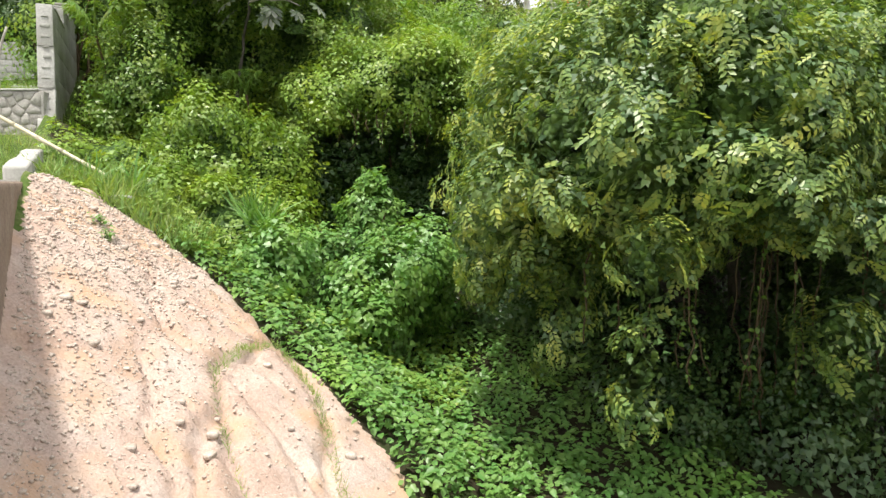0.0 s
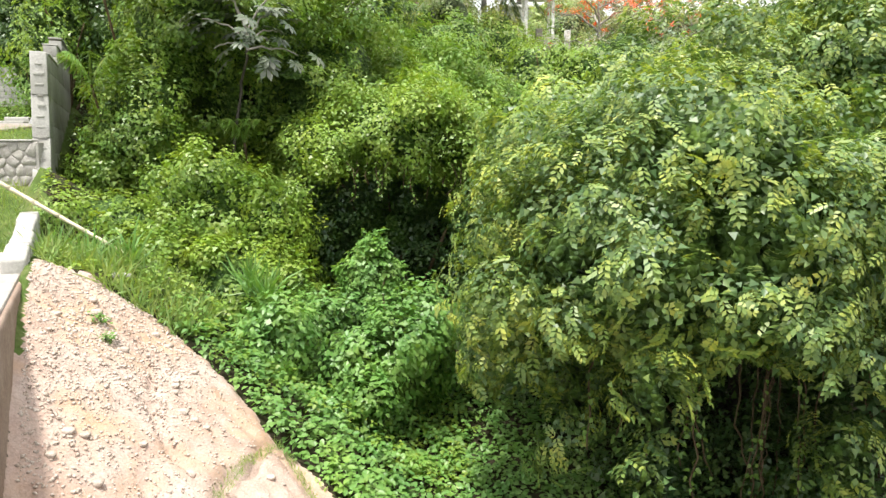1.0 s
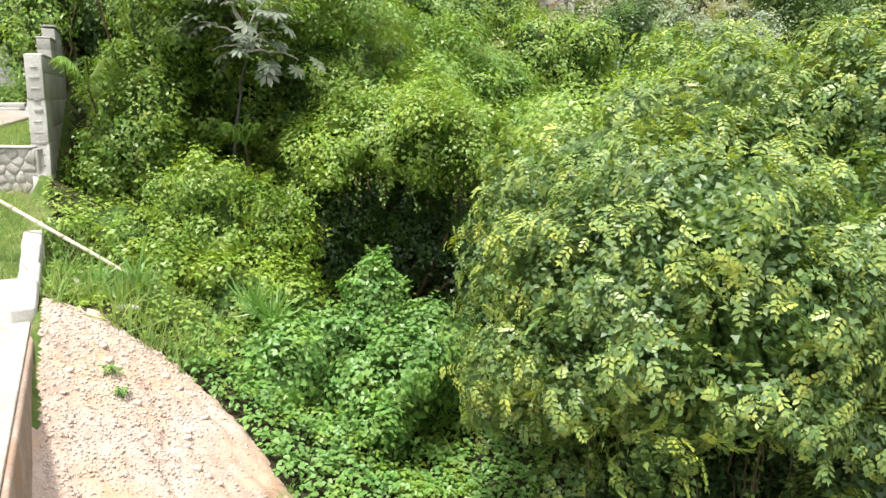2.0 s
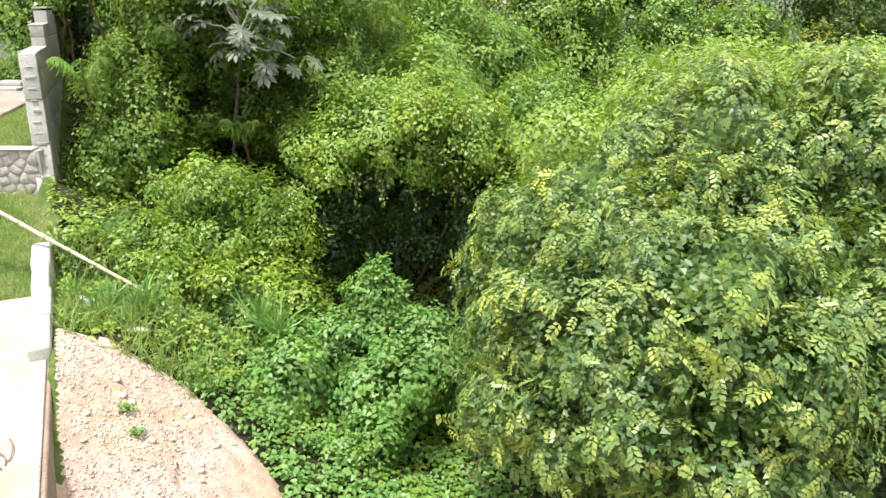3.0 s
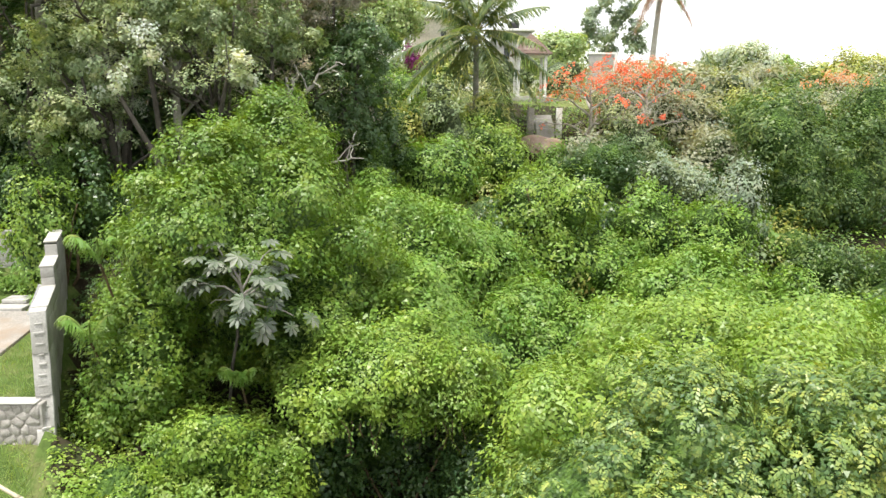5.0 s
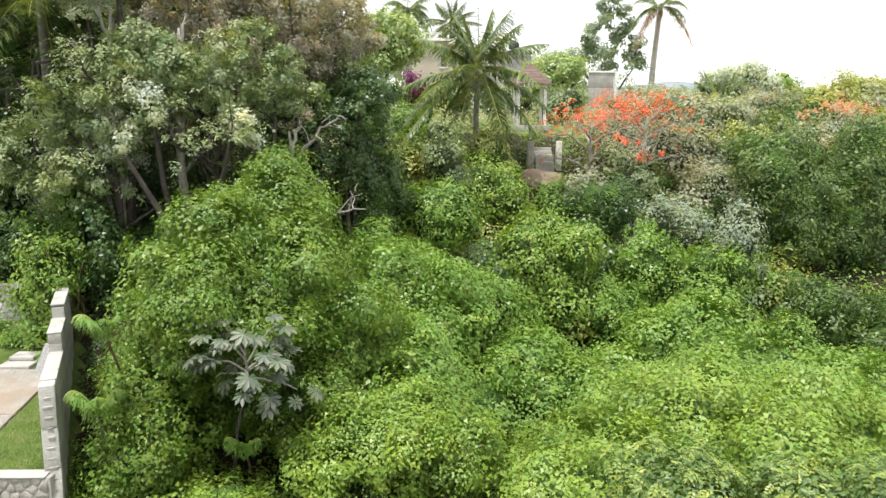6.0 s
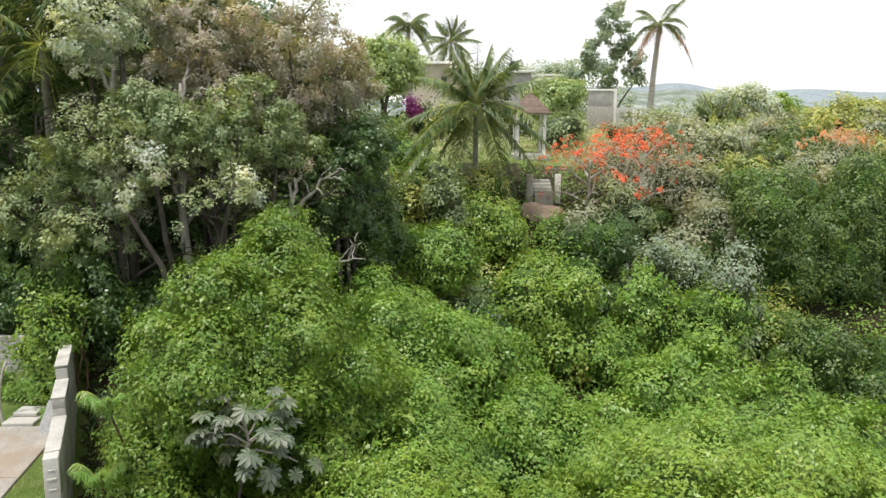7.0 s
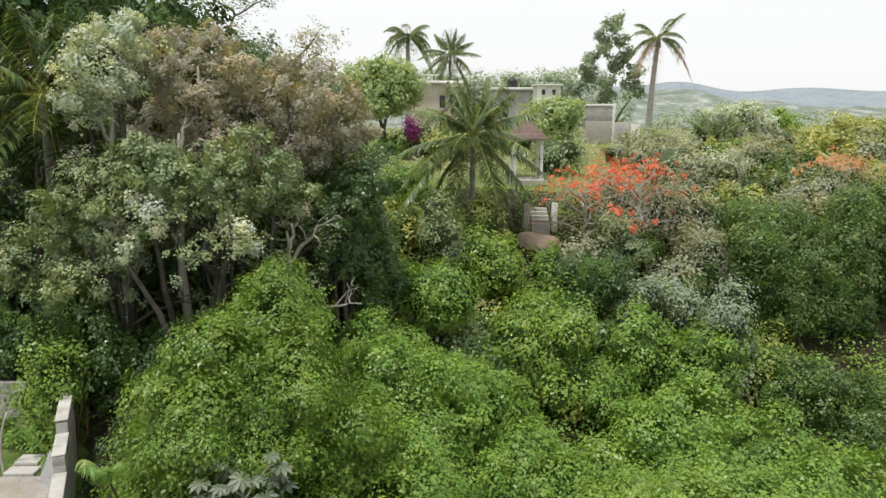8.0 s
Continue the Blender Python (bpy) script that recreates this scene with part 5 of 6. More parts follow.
def rock(size, rng):
    bm = bmesh.new()
    bmesh.ops.create_icosphere(bm, subdivisions=2, radius=0.5)
    v, f = from_bm(bm)
    v = np.sign(v) * np.abs(v * 2) ** 0.55 * 0.5
    v = v + v * (0.24 * wob(v, 3.0, int(rng.integers(1, 999))) + 0.08 * wob(v, 7.0, int(rng.integers(1, 999))))[:, None]
    return v * np.array(size), f


for x, y, s in ((-6.55, 12.55, (0.5, 0.36, 0.3)), (-5.35, 11.75, (0.45, 0.22, 0.10)), (-4.95, 12.0, (0.36, 0.2, 0.09)), (-6.3, 11.95, (0.16, 0.14, 0.1)), (-5.7, 12.4, (0.2, 0.16, 0.12))):
    v, f = rock(s, RS)
    single("rubble_lump", "broken pale concrete lump lying in the weeds", "rubble", (v, f), CONCRETE, (x, y, gz(x, y) + s[2] * 0.3), "rubble by the bank")
ps = []
base_rock = [rock((1, 0.85, 0.6), RS) for _ in range(6)]
for k in range(250):
    x, y = RS.uniform(-5.2, -0.9), RS.uniform(3.4, 11.5)
    if EDGE(x, y) > -0.25 or (x - WALL_O[0]) * WALL_N[0] + (y - WALL_O[1]) * WALL_N[1] > -0.2:
        continue
    s = 0.03 + 0.10 * RS.uniform() ** 2
    v, f = base_rock[k % 6]
    single("loose_stone", "pale loose stone on the bare bank", "stone", (v * s, f), PEBBLE, (x, y, gz(x, y) + float(bank_relief(np.array(x), np.array(y))) + s * 0.1), "loose stones on the bank")
# grit: countless small stones, denser on the upper bank
m = 75000
x, y = RS.uniform(-6.6, 0.2, m), RS.uniform(2.6, 12.6, m)
up = np.clip((-1.4 - x) / 2.4, 0.3, 1)
ok = (EDGE(x, y) < -0.05) & ((x - WALL_O[0]) * WALL_N[0] + (y - WALL_O[1]) * WALL_N[1] < -0.05) & (RS.uniform(0, 1, m) < up) & (wob(np.stack((x, y, 0 * x), -1), 1.2, 55) > -1.1 + RS.normal(0, 0.5, m))
x, y = x[ok], y[ok]
pv = 0.5 * np.array([(1, 0, 0), (-1, 0, 0), (0, 1, 0.1), (0, -1, 0), (0.1, 0, 1), (0, 0, -1.0)])
pf = [np.array([(0, 2, 4), (2, 1, 4), (1, 3, 4), (3, 0, 4), (2, 0, 5), (1, 2, 5), (3, 1, 5), (0, 3, 5)])]
pv = pv * (1.0, 0.8, 0.6)
at = np.stack((x, y, ground(x, y) + bank_relief(x, y)), -1)
tagged(new("bank_grit", mesh_data("bank_grit", *scatter((pv, pf), at, unit(RS.normal(0, 1, at.shape)), unit(UP + RS.normal(0, 0.4, at.shape)), (0.016 + 0.05 * RS.uniform(0, 1, len(at)) ** 4) * np.interp(x, (-4.0, -2.6), (1.35, 0.85))), PEBBLE)),
       "scattered grit and small stones on the bank", "gravel", kind="stuff")


def grass(name, label, x0, x1, y0, y1, inside, per_m2, length, seed, mat=GRASS, lift=0.0):
    rng = np.random.default_rng(seed)
    n = int((x1 - x0) * (y1 - y0) * per_m2)
    x, y = rng.uniform(x0, x1, n), rng.uniform(y0, y1, n)
    ok = inside(x, y) & (wob(np.stack((x, y, 0 * x), -1), 2.0, seed) > -0.75 + rng.normal(0, 0.25, n))
    x, y = x[ok], y[ok]
    p = np.stack((x, y, ground(x, y) + lift), -1)
    d = unit(UP + rng.normal(0, 0.45, p.shape) * (1, 1, 0.1))
    ob = new(name, mesh_data(name, *scatter(BLADE, p, d, unit(rng.normal(0, 1, p.shape)), length * rng.uniform(0.5, 1.4, len(p))), mat))
    return tagged(ob, label, "grass", kind="stuff")


def side(x, y):
    return (x - WALL_O[0]) * WALL_N[0] + (y - WALL_O[1]) * WALL_N[1]


grass("rough_grass", "rough green grass beside the parapet", -8.2, -4.0, 10.8, 14.2, lambda x, y: (side(x, y) < -0.02) & (EDGE(x, y) > -0.12), 420, 0.42, 301)
grass("terrace_grass", "mown grass on the upper terrace", -16.0, -8.9, 16.35, 21.5, lambda x, y: (side(x, y) > 0.15) & (x > -11.05 + 0.12 * np.sin(y * 3)), 260, 0.20, 302)
grass("lower_terrace_grass", "patchy grass at the foot of the stone wall", -14.0, -7.2, 12.9, 15.95, lambda x, y: side(x, y) > 0.35, 300, 0.22, 303)
grass("bank_tufts", "sparse weed tufts along cracks of the bank", -4.6, -0.6, 5.0, 10.6, lambda x, y: np.minimum(np.minimum(to_line(x, y, CRACKS[0][0]), to_line(x, y, CRACKS[1][0])), to_line(x, y, CRACKS[2][0]) + 0.04) < 0.06, 2600, 0.10, 304)
for k, (x, y) in enumerate(((-3.55, 13.1), (-3.2, 12.9), (-2.6, 13.3), (-6.9, 12.7), (-5.5, 12.6), (-6.1, 12.3))):
    rng = np.random.default_rng(400 + k)
    n = 60
    p = np.repeat(np.array([[x, y, gz(x, y) + (0.9 if x > -4 else 0.0)]]), n, 0) + rng.normal(0, 0.05, (n, 3))
    d = unit(UP + rng.normal(0, 0.5, (n, 3)) * (1, 1, 0))
    ob = single("grass_tuft", "tall arching tuft of blue-green grass among the weeds", "grass", scatter(BLADE, p - (x, y, gz(x, y)), d, unit(rng.normal(0, 1, (n, 3))), rng.uniform(0.4, 0.95, n)), CREEPER, (x, y, gz(x, y)), "tall grass tufts")
for k, (x, y) in enumerate(((-4.72, 9.75), (-4.45, 9.35))):
    rng = np.random.default_rng(420 + k)
    c = np.array([(x, y, gz(x, y) + 0.08)]) + rng.normal(0, 0.07, (14, 3)) * (1, 1, 0.5)
    v, f = leaves_round(c, np.repeat(UP[None], 14, 0), 7, 0.08, HEART, 0.05, rng)
    single("bank_weed", "small green weed growing on the bare bank", "weed", (v - (x, y, gz(x, y)), f), CREEPER, (x, y, gz(x, y)), "weeds on the bank")

# upper terrace: concrete path, steps, corrugated sheet, leaning stake, block wall
def path_slab(y0, y1):
    """A path slab whose inner edge runs along the boundary wall."""
    v, f = box(-15.6, -12.0, y0, y1, 0, 0.12, 0.02)
    v = np.array(v, float)
    w = (v[:, 0] + 15.6) / 3.6
    v[:, 0] = v[:, 0] + w * (0.85 - 0.03 * (v[:, 1] - 16.5))
    v[:, 2] = v[:, 2] - 0.03 + np.interp(v[:, 1], (16.3, 21.0), (6.1, 6.7))
    return v - (-12.6, 21.5, 0), f


single("concrete_path", "pale cracked concrete path across the grass terrace", "path", join([path_slab(18.72, 21.3), path_slab(16.5, 18.69)]), SLABTOP, (-12.6, 21.5, 0.0), kind="structure")
steps = root("concrete_steps", (-12.7, 21.8, 6.6), "low concrete steps at the end of the path", "steps")
under(steps, "step", *box(-13.2, -12.25, 21.35, 22.3, 6.5, 6.86, 0.03), CONCRETE)
under(steps, "step", *box(-13.1, -12.35, 21.8, 22.35, 6.864, 7.0, 0.03), CONCRETE)
xs2 = np.linspace(0, 0.7, 43)
sheet_v = np.concatenate([np.stack((xs2, 0.03 * np.sin(xs2 / 0.7 * 14 * np.pi) + o, np.full(43, z)), -1) for o in (0.0, 0.004) for z in (0.0, 1.0)])
q = np.arange(42)
sheet_f = [np.concatenate([np.stack((q + o, q + 1 + o, q + 44 + o, q + 43 + o), -1) for o in (0, 86)])]
sh = single("corrugated_sheet", "grey corrugated sheet leaning on the boundary wall", "sheet", (sheet_v, sheet_f), RUST, (-11.95, 21.0, 6.70))
sh.rotation_euler = (radians(-28), 0, radians(-30))
single("wooden_stake", "pale bent stake leaning beside the steps", "stake", tube(curve_path((0, 0, 0), (0.25, 0.1, 2.0), (-0.16, 0, 0), 8), np.linspace(0.05, 0.035, 8), 7), PALEBARK, (-13.3, 21.6, 6.72))
block_wall = root("wall_blocks", (-14.5, 24.1, 7.0), "grey concrete block wall half hidden by creepers", "wall", kind="structure")
under(block_wall, "block_core", *box(-17.5, -13.75, 24.13, 24.27, 6.6, 8.72, 0.01), MORTAR)
bv, bf = box(-0.196, 0.196, -0.1, 0.1, 0.002, 0.192, 0.008)
blk = mesh_data("block", bv, bf, GREYBLOCK)
for r in range(9):
    for k in range(9):
        o = new("block", blk)
        o.parent = block_wall
        o.location = (-17.2 + 0.4 * k + 0.2 * (r % 2) + 14.5, 0.1, -0.05 + 0.2 * r)

# reinforcing bars and litter on the near slab
for k in range(3):
    x, y = along_wall(8.6 + 0.25 * k, 0.45 + 0.12 * k)
    single("steel_offcut", "thin rusty steel offcut lying on the slab", "offcut", tube(curve_path((0, 0, 0), (0.25, -0.45 + 0.2 * k, 0.0), (0.05, 0, 0.03), 6), np.full(6, 0.008), 5), STEEL, (x, y, 4.112), "steel offcuts")
x, y = along_wall(6.2, 1.3)
single("timber_box", "small brown timber box on the slab", "box", box(-0.2, 0.2, -0.15, 0.15, 0, 0.3, 0.015), rough_material("brown_timber", [(0.3, (0.16, 0.09, 0.05)), (0.7, (0.28, 0.17, 0.10))], 4.0, 30.0, 0.2), (x, y, 4.104))

# ---------------------------------------------------------------- plants with large leaves
rng = np.random.default_rng(500)
cb = np.array((-5.3, 17.9, gz(-5.3, 17.9)))
cec = root("cecropia_tree", cb, "young tree with large grey-green fingered leaves", "tree")
hub = np.array((-4.45, 16.7, 8.2))
under(cec, "trunk", *tube(curve_path(cb, hub, (-0.1, 0.3, 0.3), 14, 0.02, rng), np.linspace(0.05, 0.03, 14), 8), WOODBARK)
for k in range(10):
    a = 2.4 * k
    e = hub + np.array((0.05 + math.cos(a) * (1.15 - 0.05 * k), math.sin(a) * 0.5 - 0.25, -0.15 + 0.19 * k))
    bp = curve_path(hub + UP * 0.05 * k, e, (0, 0, 0.12), 8, 0.02, rng)
    br = under(cec, "branch", *tube(bp, np.linspace(0.03, 0.014, 8), 6), PALEBARK)
    n = 5
    at = e + rng.normal(0, 0.24, (n, 3)) * (1, 0.7, 0.8)
    out = unit(at - hub + np.array((0, -0.3, 0)))
    for q in range(n):
        v = scatter(PALMATE, at[q:q + 1], unit(out[q:q + 1] - UP * 0.35), unit(UP * 0.9 + out[q:q + 1] * 0.7 + rng.normal(0, 0.22, (1, 3))), rng.uniform(0.42, 0.66, 1))
        part("leaf", np.asarray(v[0]) - cb, v[1], CECROPIA, br)
for k, (x, y, z, n, ln, lab) in enumerate(((-7.45, 16.3, 9.3, 4, 0.95, "feathery palm seedling growing out of the vines"), (-7.9, 16.5, 7.4, 4, 0.95, "feathery palm seedling growing out of the vines"), (-4.65, 17.0, 6.15, 5, 0.75, "small fern-like palm in the dark hollow"))):
    rng = np.random.default_rng(510 + k)
    th = root("palm_seedling", (x, y, z - 0.5), lab, "palm", "palm seedlings")
    under(th, "stem", *tube(curve_path((x, y + 0.5, z - 0.9), (x, y, z), n=6), np.full(6, 0.03), 6), VINEBARK)
    for q in range(n):
        a = -2.9 + 2.6 * q / (n - 1) + rng.normal(0, 0.15)
        st, lv = frond((x, y, z), (math.cos(a), math.sin(a)), ln * 0.75, ln * 1.7, ln * 1.05, rng, 28, 0.42, 0.45, 0.035)
        fo = under(th, "frond", *st, PINNATE)
        part("frond_blade", np.asarray(lv[0]) - np.array((x, y, z - 0.5)), lv[1], VINE, fo)

# ---------------------------------------------------------------- house, shelter and walls on the ridge


def building(name, label, x0, x1, y0, y1, top, wins, mat=PAINT, roof=True, parapet=0.5):
    z0 = min(gz(x0, y0), gz(x1, y1)) - 0.3
    th = root(name, ((x0 + x1) / 2, (y0 + y1) / 2, z0), label, "house")
    t = 0.2
    solid = [box(x0, x1, y1 - t, y1, z0, top, 0.01), box(x0, x0 + t, y0 + t + .002, y1 - t - .002, z0, top, 0.01), box(x1 - t, x1, y0 + t + .002, y1 - t - .002, z0, top, 0.01)]
    for s in solid:
        under(th, "wall", *s, mat)
    # front wall in strips round its openings
    edges = sorted(wins)
    cur = x0
    for wx0, wx1, wz0, wz1 in edges:
        under(th, "wall", *box(cur, wx0, y0, y0 + t, z0, top, 0.008), mat)
        under(th, "wall", *box(wx0 + .002, wx1 - .002, y0, y0 + t, z0, wz0, 0.008), mat)
        under(th, "wall", *box(wx0 + .002, wx1 - .002, y0, y0 + t, wz1, top, 0.008), mat)
        w = under(th, "window", *box(wx0 + .01, wx1 - .01, y0 + 0.1, y0 + 0.16, wz0 + .01, wz1 - .01, 0.01), WHITEPAINT)
        vv, ff = box(wx0 + 0.09, wx1 - 0.09, y0 + 0.07, y0 + 0.098, wz0 + 0.09, wz1 - 0.09, 0.004)
        part("pane", vv - np.array(th.matrix_world.translation), ff, DARKGLASS, w)
        vv, ff = box(wx0 - 0.08, wx1 + 0.08, y0 - 0.08, y0 - 0.003, wz0 - 0.08, wz0, 0.01)
        part("sill", vv - np.array(th.matrix_world.translation), ff, WHITEPAINT, w)
        cur = wx1
    under(th, "wall", *box(cur, x1, y0, y0 + t, z0, top, 0.008), mat)
    if roof:
        under(th, "roof", *box(x0 - 0.3, x1 + 0.3, y0 - 0.35, y1 + 0.3, top + .004, top + 0.22, 0.03), WHITEPAINT)
    return th


house = building("ridge_house", "cream rendered flat-roofed house with small windows", -1.6, 2.5, 62.0, 69.0, 20.5, [(0.75, 1.4, 18.4, 19.6)])
for k in range(7):
    under(house, "baluster", *tube(curve_path((-1.4 + 0.32 * k, 62.2, 20.73), (-1.4 + 0.32 * k, 62.2, 21.15), n=4), np.full(4, 0.05), 6), WHITEPAINT)
under(house, "parapet_rail", *box(-1.6, 0.8, 62.05, 62.35, 21.154, 21.26, 0.02), WHITEPAINT)
under(house, "porch_column", *box(2.0, 2.3, 60.6, 60.9, 14.2, 20.1, 0.03), PAINT)
under(house, "porch_roof", *box(1.5, 2.7, 60.4, 61.9, 20.104, 20.3, 0.03), PAINT)
annex = building("ridge_annex", "unfinished brown block building with a flat slab roof", 6.0, 9.3, 68.0, 74.0, 20.2, [(6.7, 7.4, 17.6, 18.8)], GREYBLOCK)
tank = root("water_tank", (7.9, 70.0, 20.43), "black plastic water tank on the flat roof", "tank")
under(tank, "tank_body", *tube(curve_path((7.9, 70, 20.43), (7.9, 70, 21.35), n=8), np.array((0.5, 0.52, 0.5, 0.52, 0.5, 0.52, 0.46, 0.3)), 18), TANK, smooth=True)
under(tank, "tank_lid", *tube(curve_path((7.9, 70, 21.352), (7.9, 70, 21.45), n=3), np.array((0.2, 0.2, 0.17)), 12), TANK)
building("far_house", "small white and blue house far along the ridge", 16.6, 20.2, 112.0, 117.0, 22.5, [(17.2, 17.9, 21.0, 22.0), (18.8, 19.5, 21.0, 22.0)], WHITEPAINT)

gazebo = root("garden_shelter", (6.3, 47.0, gz(6.3, 47.0)), "open garden shelter with a brown pyramid roof and white posts", "gazebo")
gb, ge = gz(6.3, 47.0), 16.35
for dx in (-0.85, 0.85):
    for dy in (-0.85, 0.85):
        under(gazebo, "post", *box(6.3 + dx - 0.09, 6.3 + dx + 0.09, 47 + dy - 0.09, 47 + dy + 0.09, gb - 0.1, ge - 0.102, 0.015), WHITEPAINT)
under(gazebo, "eaves_beam", *box(5.3, 7.3, 46.0, 48.0, ge - 0.1, ge, 0.02), WHITEPAINT)
rv = []
for lvl in range(7):
    a, z = 1.2 * (1 - lvl / 7) + 0.04, ge + 0.004 + lvl * 0.19
    cv, cf = box(-a, a, -a, a, 0, 0.184, 0.01)
    cv = np.array(cv, float)
    cv[cv[:, 2] > 0.092, :2] *= (a - 0.15) / a if lvl < 6 else 0.15
    under(gazebo, "shingle_course", cv + (6.3, 47, z), cf, THATCH)
under(gazebo, "floor_slab", *box(5.1, 7.5, 45.8, 48.2, gb - 0.3, gb + 0.08, 0.03), CONCRETE)

yard = root("yard_wall", (19, 76, gz(19, 76)), "grey panel wall with a stone base and white frame", "wall", kind="structure")
gy0 = gz(19, 76)
under(yard, "stone_base", *box(16.4, 19.2, 76, 76.3, gy0 - 0.4, 17.3, 0.03), STONE)
under(yard, "panel", *box(16.5, 19.1, 76.05, 76.2, 17.304, 18.9, 0.02), GREYBLOCK)
under(yard, "frame_post", *box(19.204, 19.45, 75.95, 76.3, gy0 - 0.4, 19.1, 0.02), WHITEPAINT)
under(yard, "frame_rail", *box(16.3, 19.2, 75.98, 76.28, 18.904, 19.08, 0.02), WHITEPAINT)
under(yard, "low_wall", *box(19.454, 21.2, 76, 76.25, gy0 - 0.4, 17.2, 0.02), GREYBLOCK)
under(yard, "gate", *box(21.204, 22.2, 76.05, 76.15, gy0 - 0.3, 17.0, 0.02), WHITEPAINT, "white metal gate")
shrub((-1.5, 56.0, 16.7), (0.75, 0.7, 0.85), 601, MAGENTA, label="bougainvillea bush covered in magenta blossom", name="bougainvillea", group="", leaf=0.16, sprigs=6, core=0)
gp = root("garden_steps", (6.2, 41.0, gz(6.2, 41)), "short flight of pale garden steps with a pillar", "steps")
for k in range(5):
    zz = 11.9 + 0.18 * k
    under(gp, "step", *box(5.7, 6.7, 39.6 + 0.3 * k, 39.9 + 0.3 * k - .003, 10.6, zz, 0.02), CONCRETE)
under(gp, "pillar", *box(5.2, 5.55, 39.5, 39.85, 10.6, 13.0, 0.03), STONE)
under(gp, "pillar", *box(6.85, 7.15, 39.9, 40.2, 10.6, 13.0, 0.03), WHITEPAINT)

bm = bmesh.new()
bmesh.ops.create_icosphere(bm, subdivisions=4, radius=1.0)
v, f = from_bm(bm)
v = v * (1.0 + 0.30 * wob(v, 1.6, 61) + 0.10 * wob(v, 5.0, 62))[:, None] * (1.1, 0.7, 0.75)
single("soil_mound", "bare pink soil exposed below the garden steps", "soil", (v, f), SOIL, (5.9, 39.0, 10.75), smooth=True)

# ---------------------------------------------------------------- far trees and hills


def belt(name, label, spots, seed, mat, leaf, each=120):
    """A belt of distant tree crowns, too many to count."""
    rng = np.random.default_rng(seed)
    out = []
    for x, y, z, r in spots:
        p, n = on_lumps([((x, y, z), (r, r, r * 0.8)), ((x + r * 0.6, y, z + r * 0.3), (r * 0.6, r * 0.6, r * 0.55)), ((x - r * 0.5, y, z - r * 0.1), (r * 0.7, r * 0.7, r * 0.6))], each / (r * r * 9), rng, 0.3)
        out.append(leaves_round(p, n, 6, leaf * 1.6, DIAMOND, leaf, rng))
    return tagged(new(name, mesh_data(name, *join(out), mat)), label, "trees", kind="stuff")


rb = np.random.default_rng(700)
belt("ridge_trees", "dense belt of trees behind the houses", [(x + rb.normal(0, 1), (120 if x < 26 else 106) + rb.uniform(0, 14), 17.4 + rb.uniform(-0.6, 2.6) + (3.6 if x < 24 else 0) - (3.4 if x > 29 else 0), rb.uniform(2.4, 4.0)) for x in np.concatenate((np.arange(-34, 60, 2.6), np.arange(0, 26, 2.6)))], 701, SAGE, 0.5, 75)
belt("valley_trees", "wooded slopes across the valley", [(rb.uniform(20, 230), rb.uniform(160, 330), 3, rb.uniform(5, 9)) for _ in range(90)], 702, FARLEAF, 2.2, 26)
# distance haze is mixed into these colours: greyed nearer, paler and bluer farther off
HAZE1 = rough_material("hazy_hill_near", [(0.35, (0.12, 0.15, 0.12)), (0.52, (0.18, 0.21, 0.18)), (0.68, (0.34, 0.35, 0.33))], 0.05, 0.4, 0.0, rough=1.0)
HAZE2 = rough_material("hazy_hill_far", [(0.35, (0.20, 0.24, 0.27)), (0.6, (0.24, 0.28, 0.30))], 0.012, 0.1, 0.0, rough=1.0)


def hills(name, label, y, x0, x1, z0, h, seed, mat, depth):
    xx = np.linspace(x0, x1, 260)
    ridge = z0 + h * (0.62 + 0.34 * wob(np.stack((xx / (x1 - x0) * 16, 0 * xx, 0 * xx), -1), 1.0, seed) + 0.09 * wob(np.stack((xx / (x1 - x0) * 80, 0 * xx, 0 * xx), -1), 1.0, seed + 1))
    rows = []
    for s in np.linspace(0, 1, 14):
        rows.append(np.stack((xx, np.full_like(xx, y - depth * (1 - s)), -12 + (ridge + 12) * (s ** 1.4) + h * 0.09 * wob(np.stack((xx / 60, np.full_like(xx, s * 9), 0 * xx), -1), 1.0, seed + 2)), -1))
    v = np.concatenate(rows)
    i, j = np.meshgrid(np.arange(13), np.arange(259), indexing="ij")
    f = np.stack((i * 260 + j, i * 260 + j + 1, (i + 1) * 260 + j + 1, (i + 1) * 260 + j), -1).reshape(-1, 4)
    return tagged(new(name, mesh_data(name, v, [f], mat, None, True)), label, "hills", kind="structure")


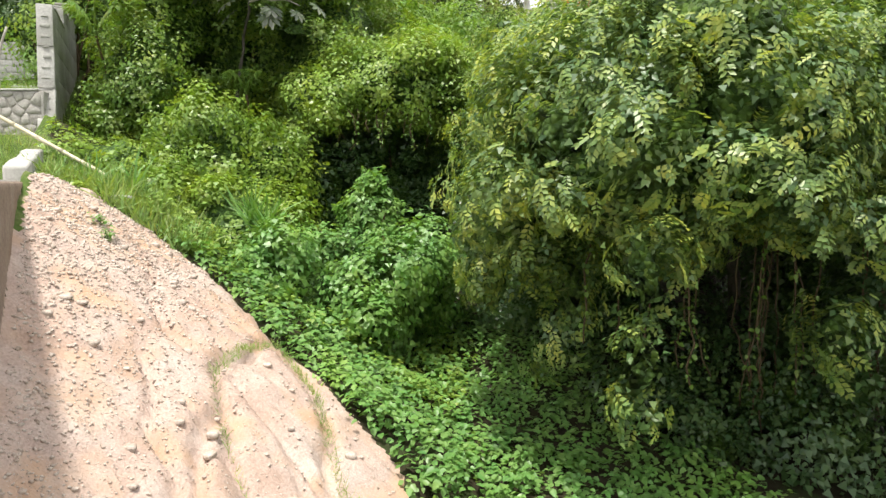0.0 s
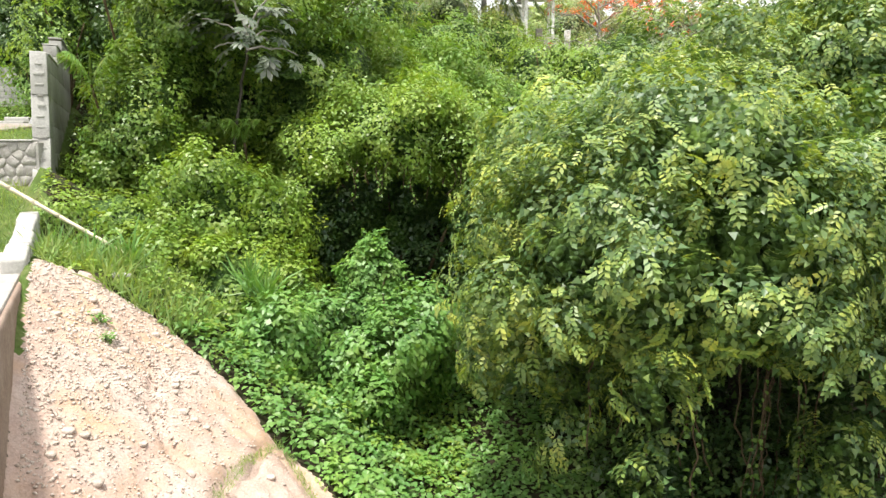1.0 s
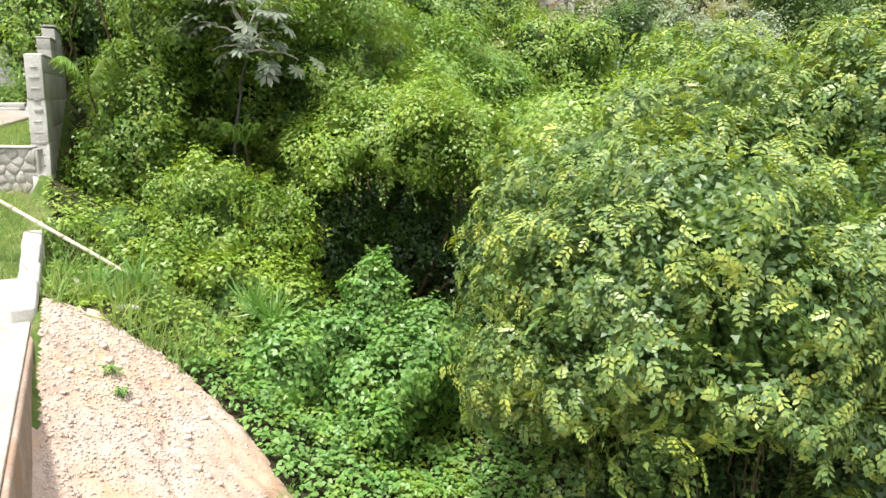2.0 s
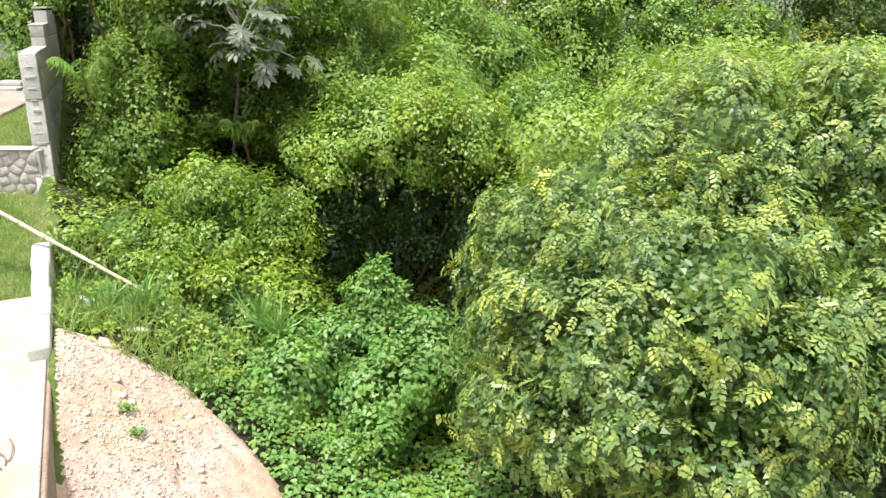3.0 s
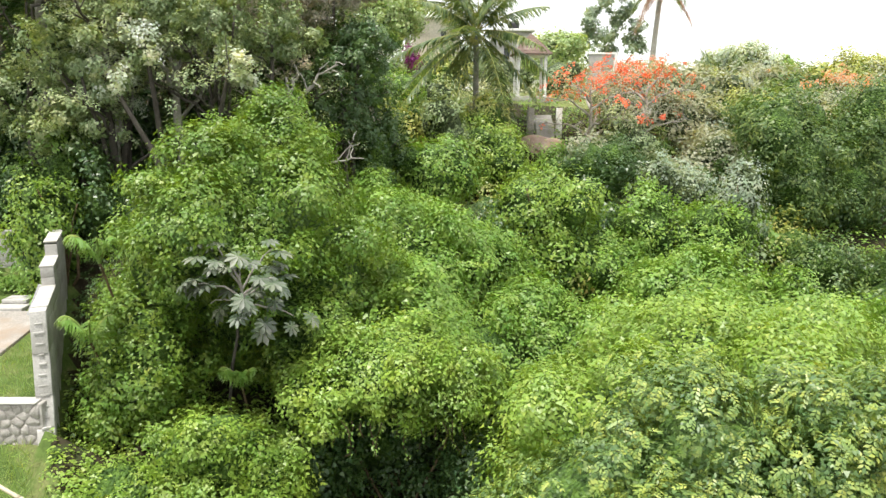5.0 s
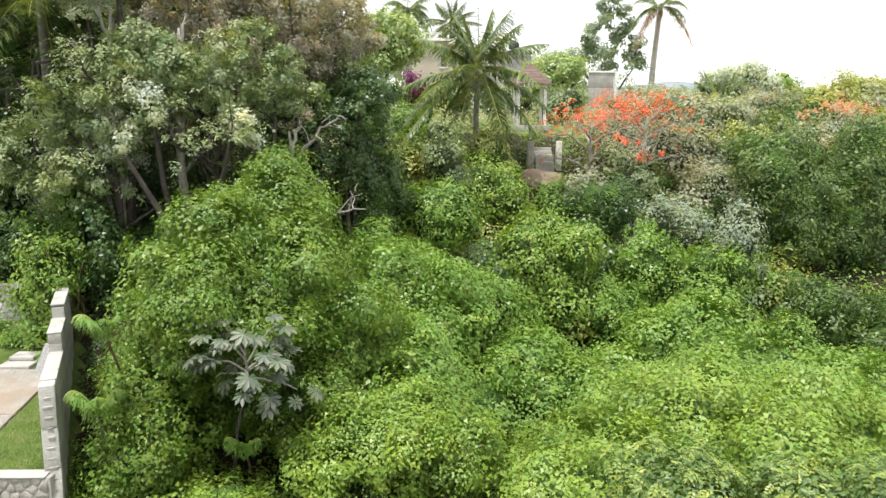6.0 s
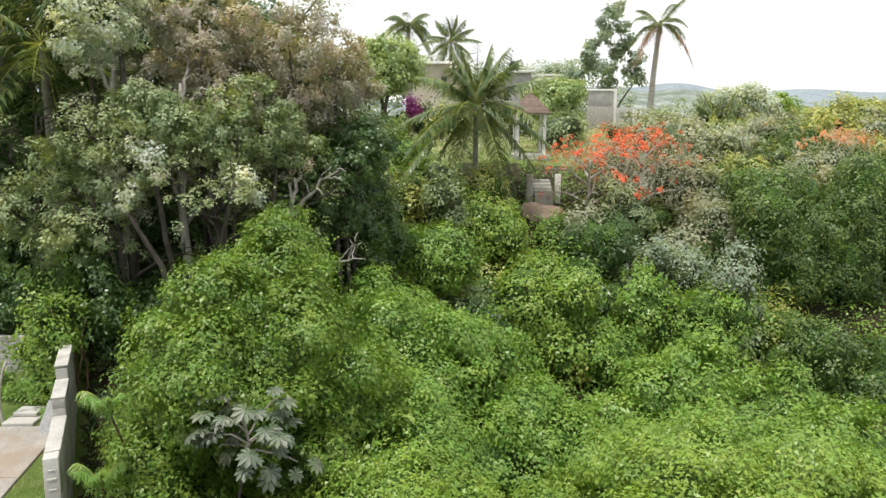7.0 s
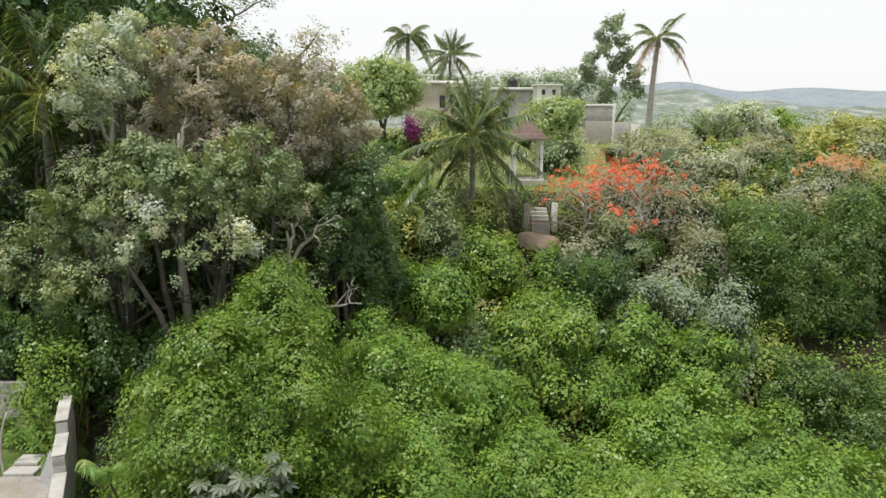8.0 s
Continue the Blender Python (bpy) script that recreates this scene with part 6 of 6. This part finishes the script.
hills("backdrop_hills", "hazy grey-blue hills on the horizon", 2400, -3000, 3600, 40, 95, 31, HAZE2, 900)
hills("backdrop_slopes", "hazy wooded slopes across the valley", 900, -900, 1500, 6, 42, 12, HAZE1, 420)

# ---------------------------------------------------------------- stones of the rubble wall
rw = np.random.default_rng(800)
seeds = [(0.12 + 0.25 * a + rw.uniform(-0.09, 0.09) + 0.12 * (b % 2), 0.10 + 0.19 * b + rw.uniform(-0.07, 0.07)) for a in range(20) for b in range(10)]


def clipped(poly, mx, my, nx_, ny_):
    """The part of a convex outline on the near side of a line."""
    out = []
    for a, b in zip(poly, poly[1:] + poly[:1]):
        da, db = (a[0] - mx) * nx_ + (a[1] - my) * ny_, (b[0] - mx) * nx_ + (b[1] - my) * ny_
        if da <= 0:
            out.append(a)
        if da * db < 0:
            k = da / (da - db)
            out.append((a[0] + k * (b[0] - a[0]), a[1] + k * (b[1] - a[1])))
    return out


for cx, cz in seeds:      # irregular stones fitted to one another, with mortar between
    poly = [(max(cx - 0.4, 0), max(cz - 0.4, 0)), (cx + 0.4, max(cz - 0.4, 0)), (cx + 0.4, min(cz + 0.4, 1.9)), (max(cx - 0.4, 0), min(cz + 0.4, 1.9))]
    for ox, oz in seeds:
        if (ox, oz) != (cx, cz) and abs(ox - cx) < 0.8 and abs(oz - cz) < 0.8:
            poly = clipped(poly, (ox + cx) / 2, (oz + cz) / 2, ox - cx, oz - cz)
    if len(poly) < 3:
        continue
    pg = np.array(poly)
    mid = pg.mean(0)
    rings = [mid + (pg - mid) * k for k in (0.90, 0.86, 0.74)]
    n = len(pg)
    depth = rw.uniform(0.015, 0.04)
    v = np.concatenate([np.column_stack((-(r[:, 0] - mid[0]), np.full(n, y), r[:, 1] - mid[1])) for r, y in zip(rings, (0.06, -depth * 0.6, -depth))])
    q = np.arange(n)
    f = [np.concatenate([np.stack((q + o, (q + 1) % n + o, (q + 1) % n + o + n, q + o + n), -1) for o in (0, n)]), np.array([q + 2 * n])]
    ob = part("stone", v, f, STONE, stone_wall)
    ob.location = (-8.95 - mid[0] + 11, 0.02, 4.2 + mid[1] - 4.6)
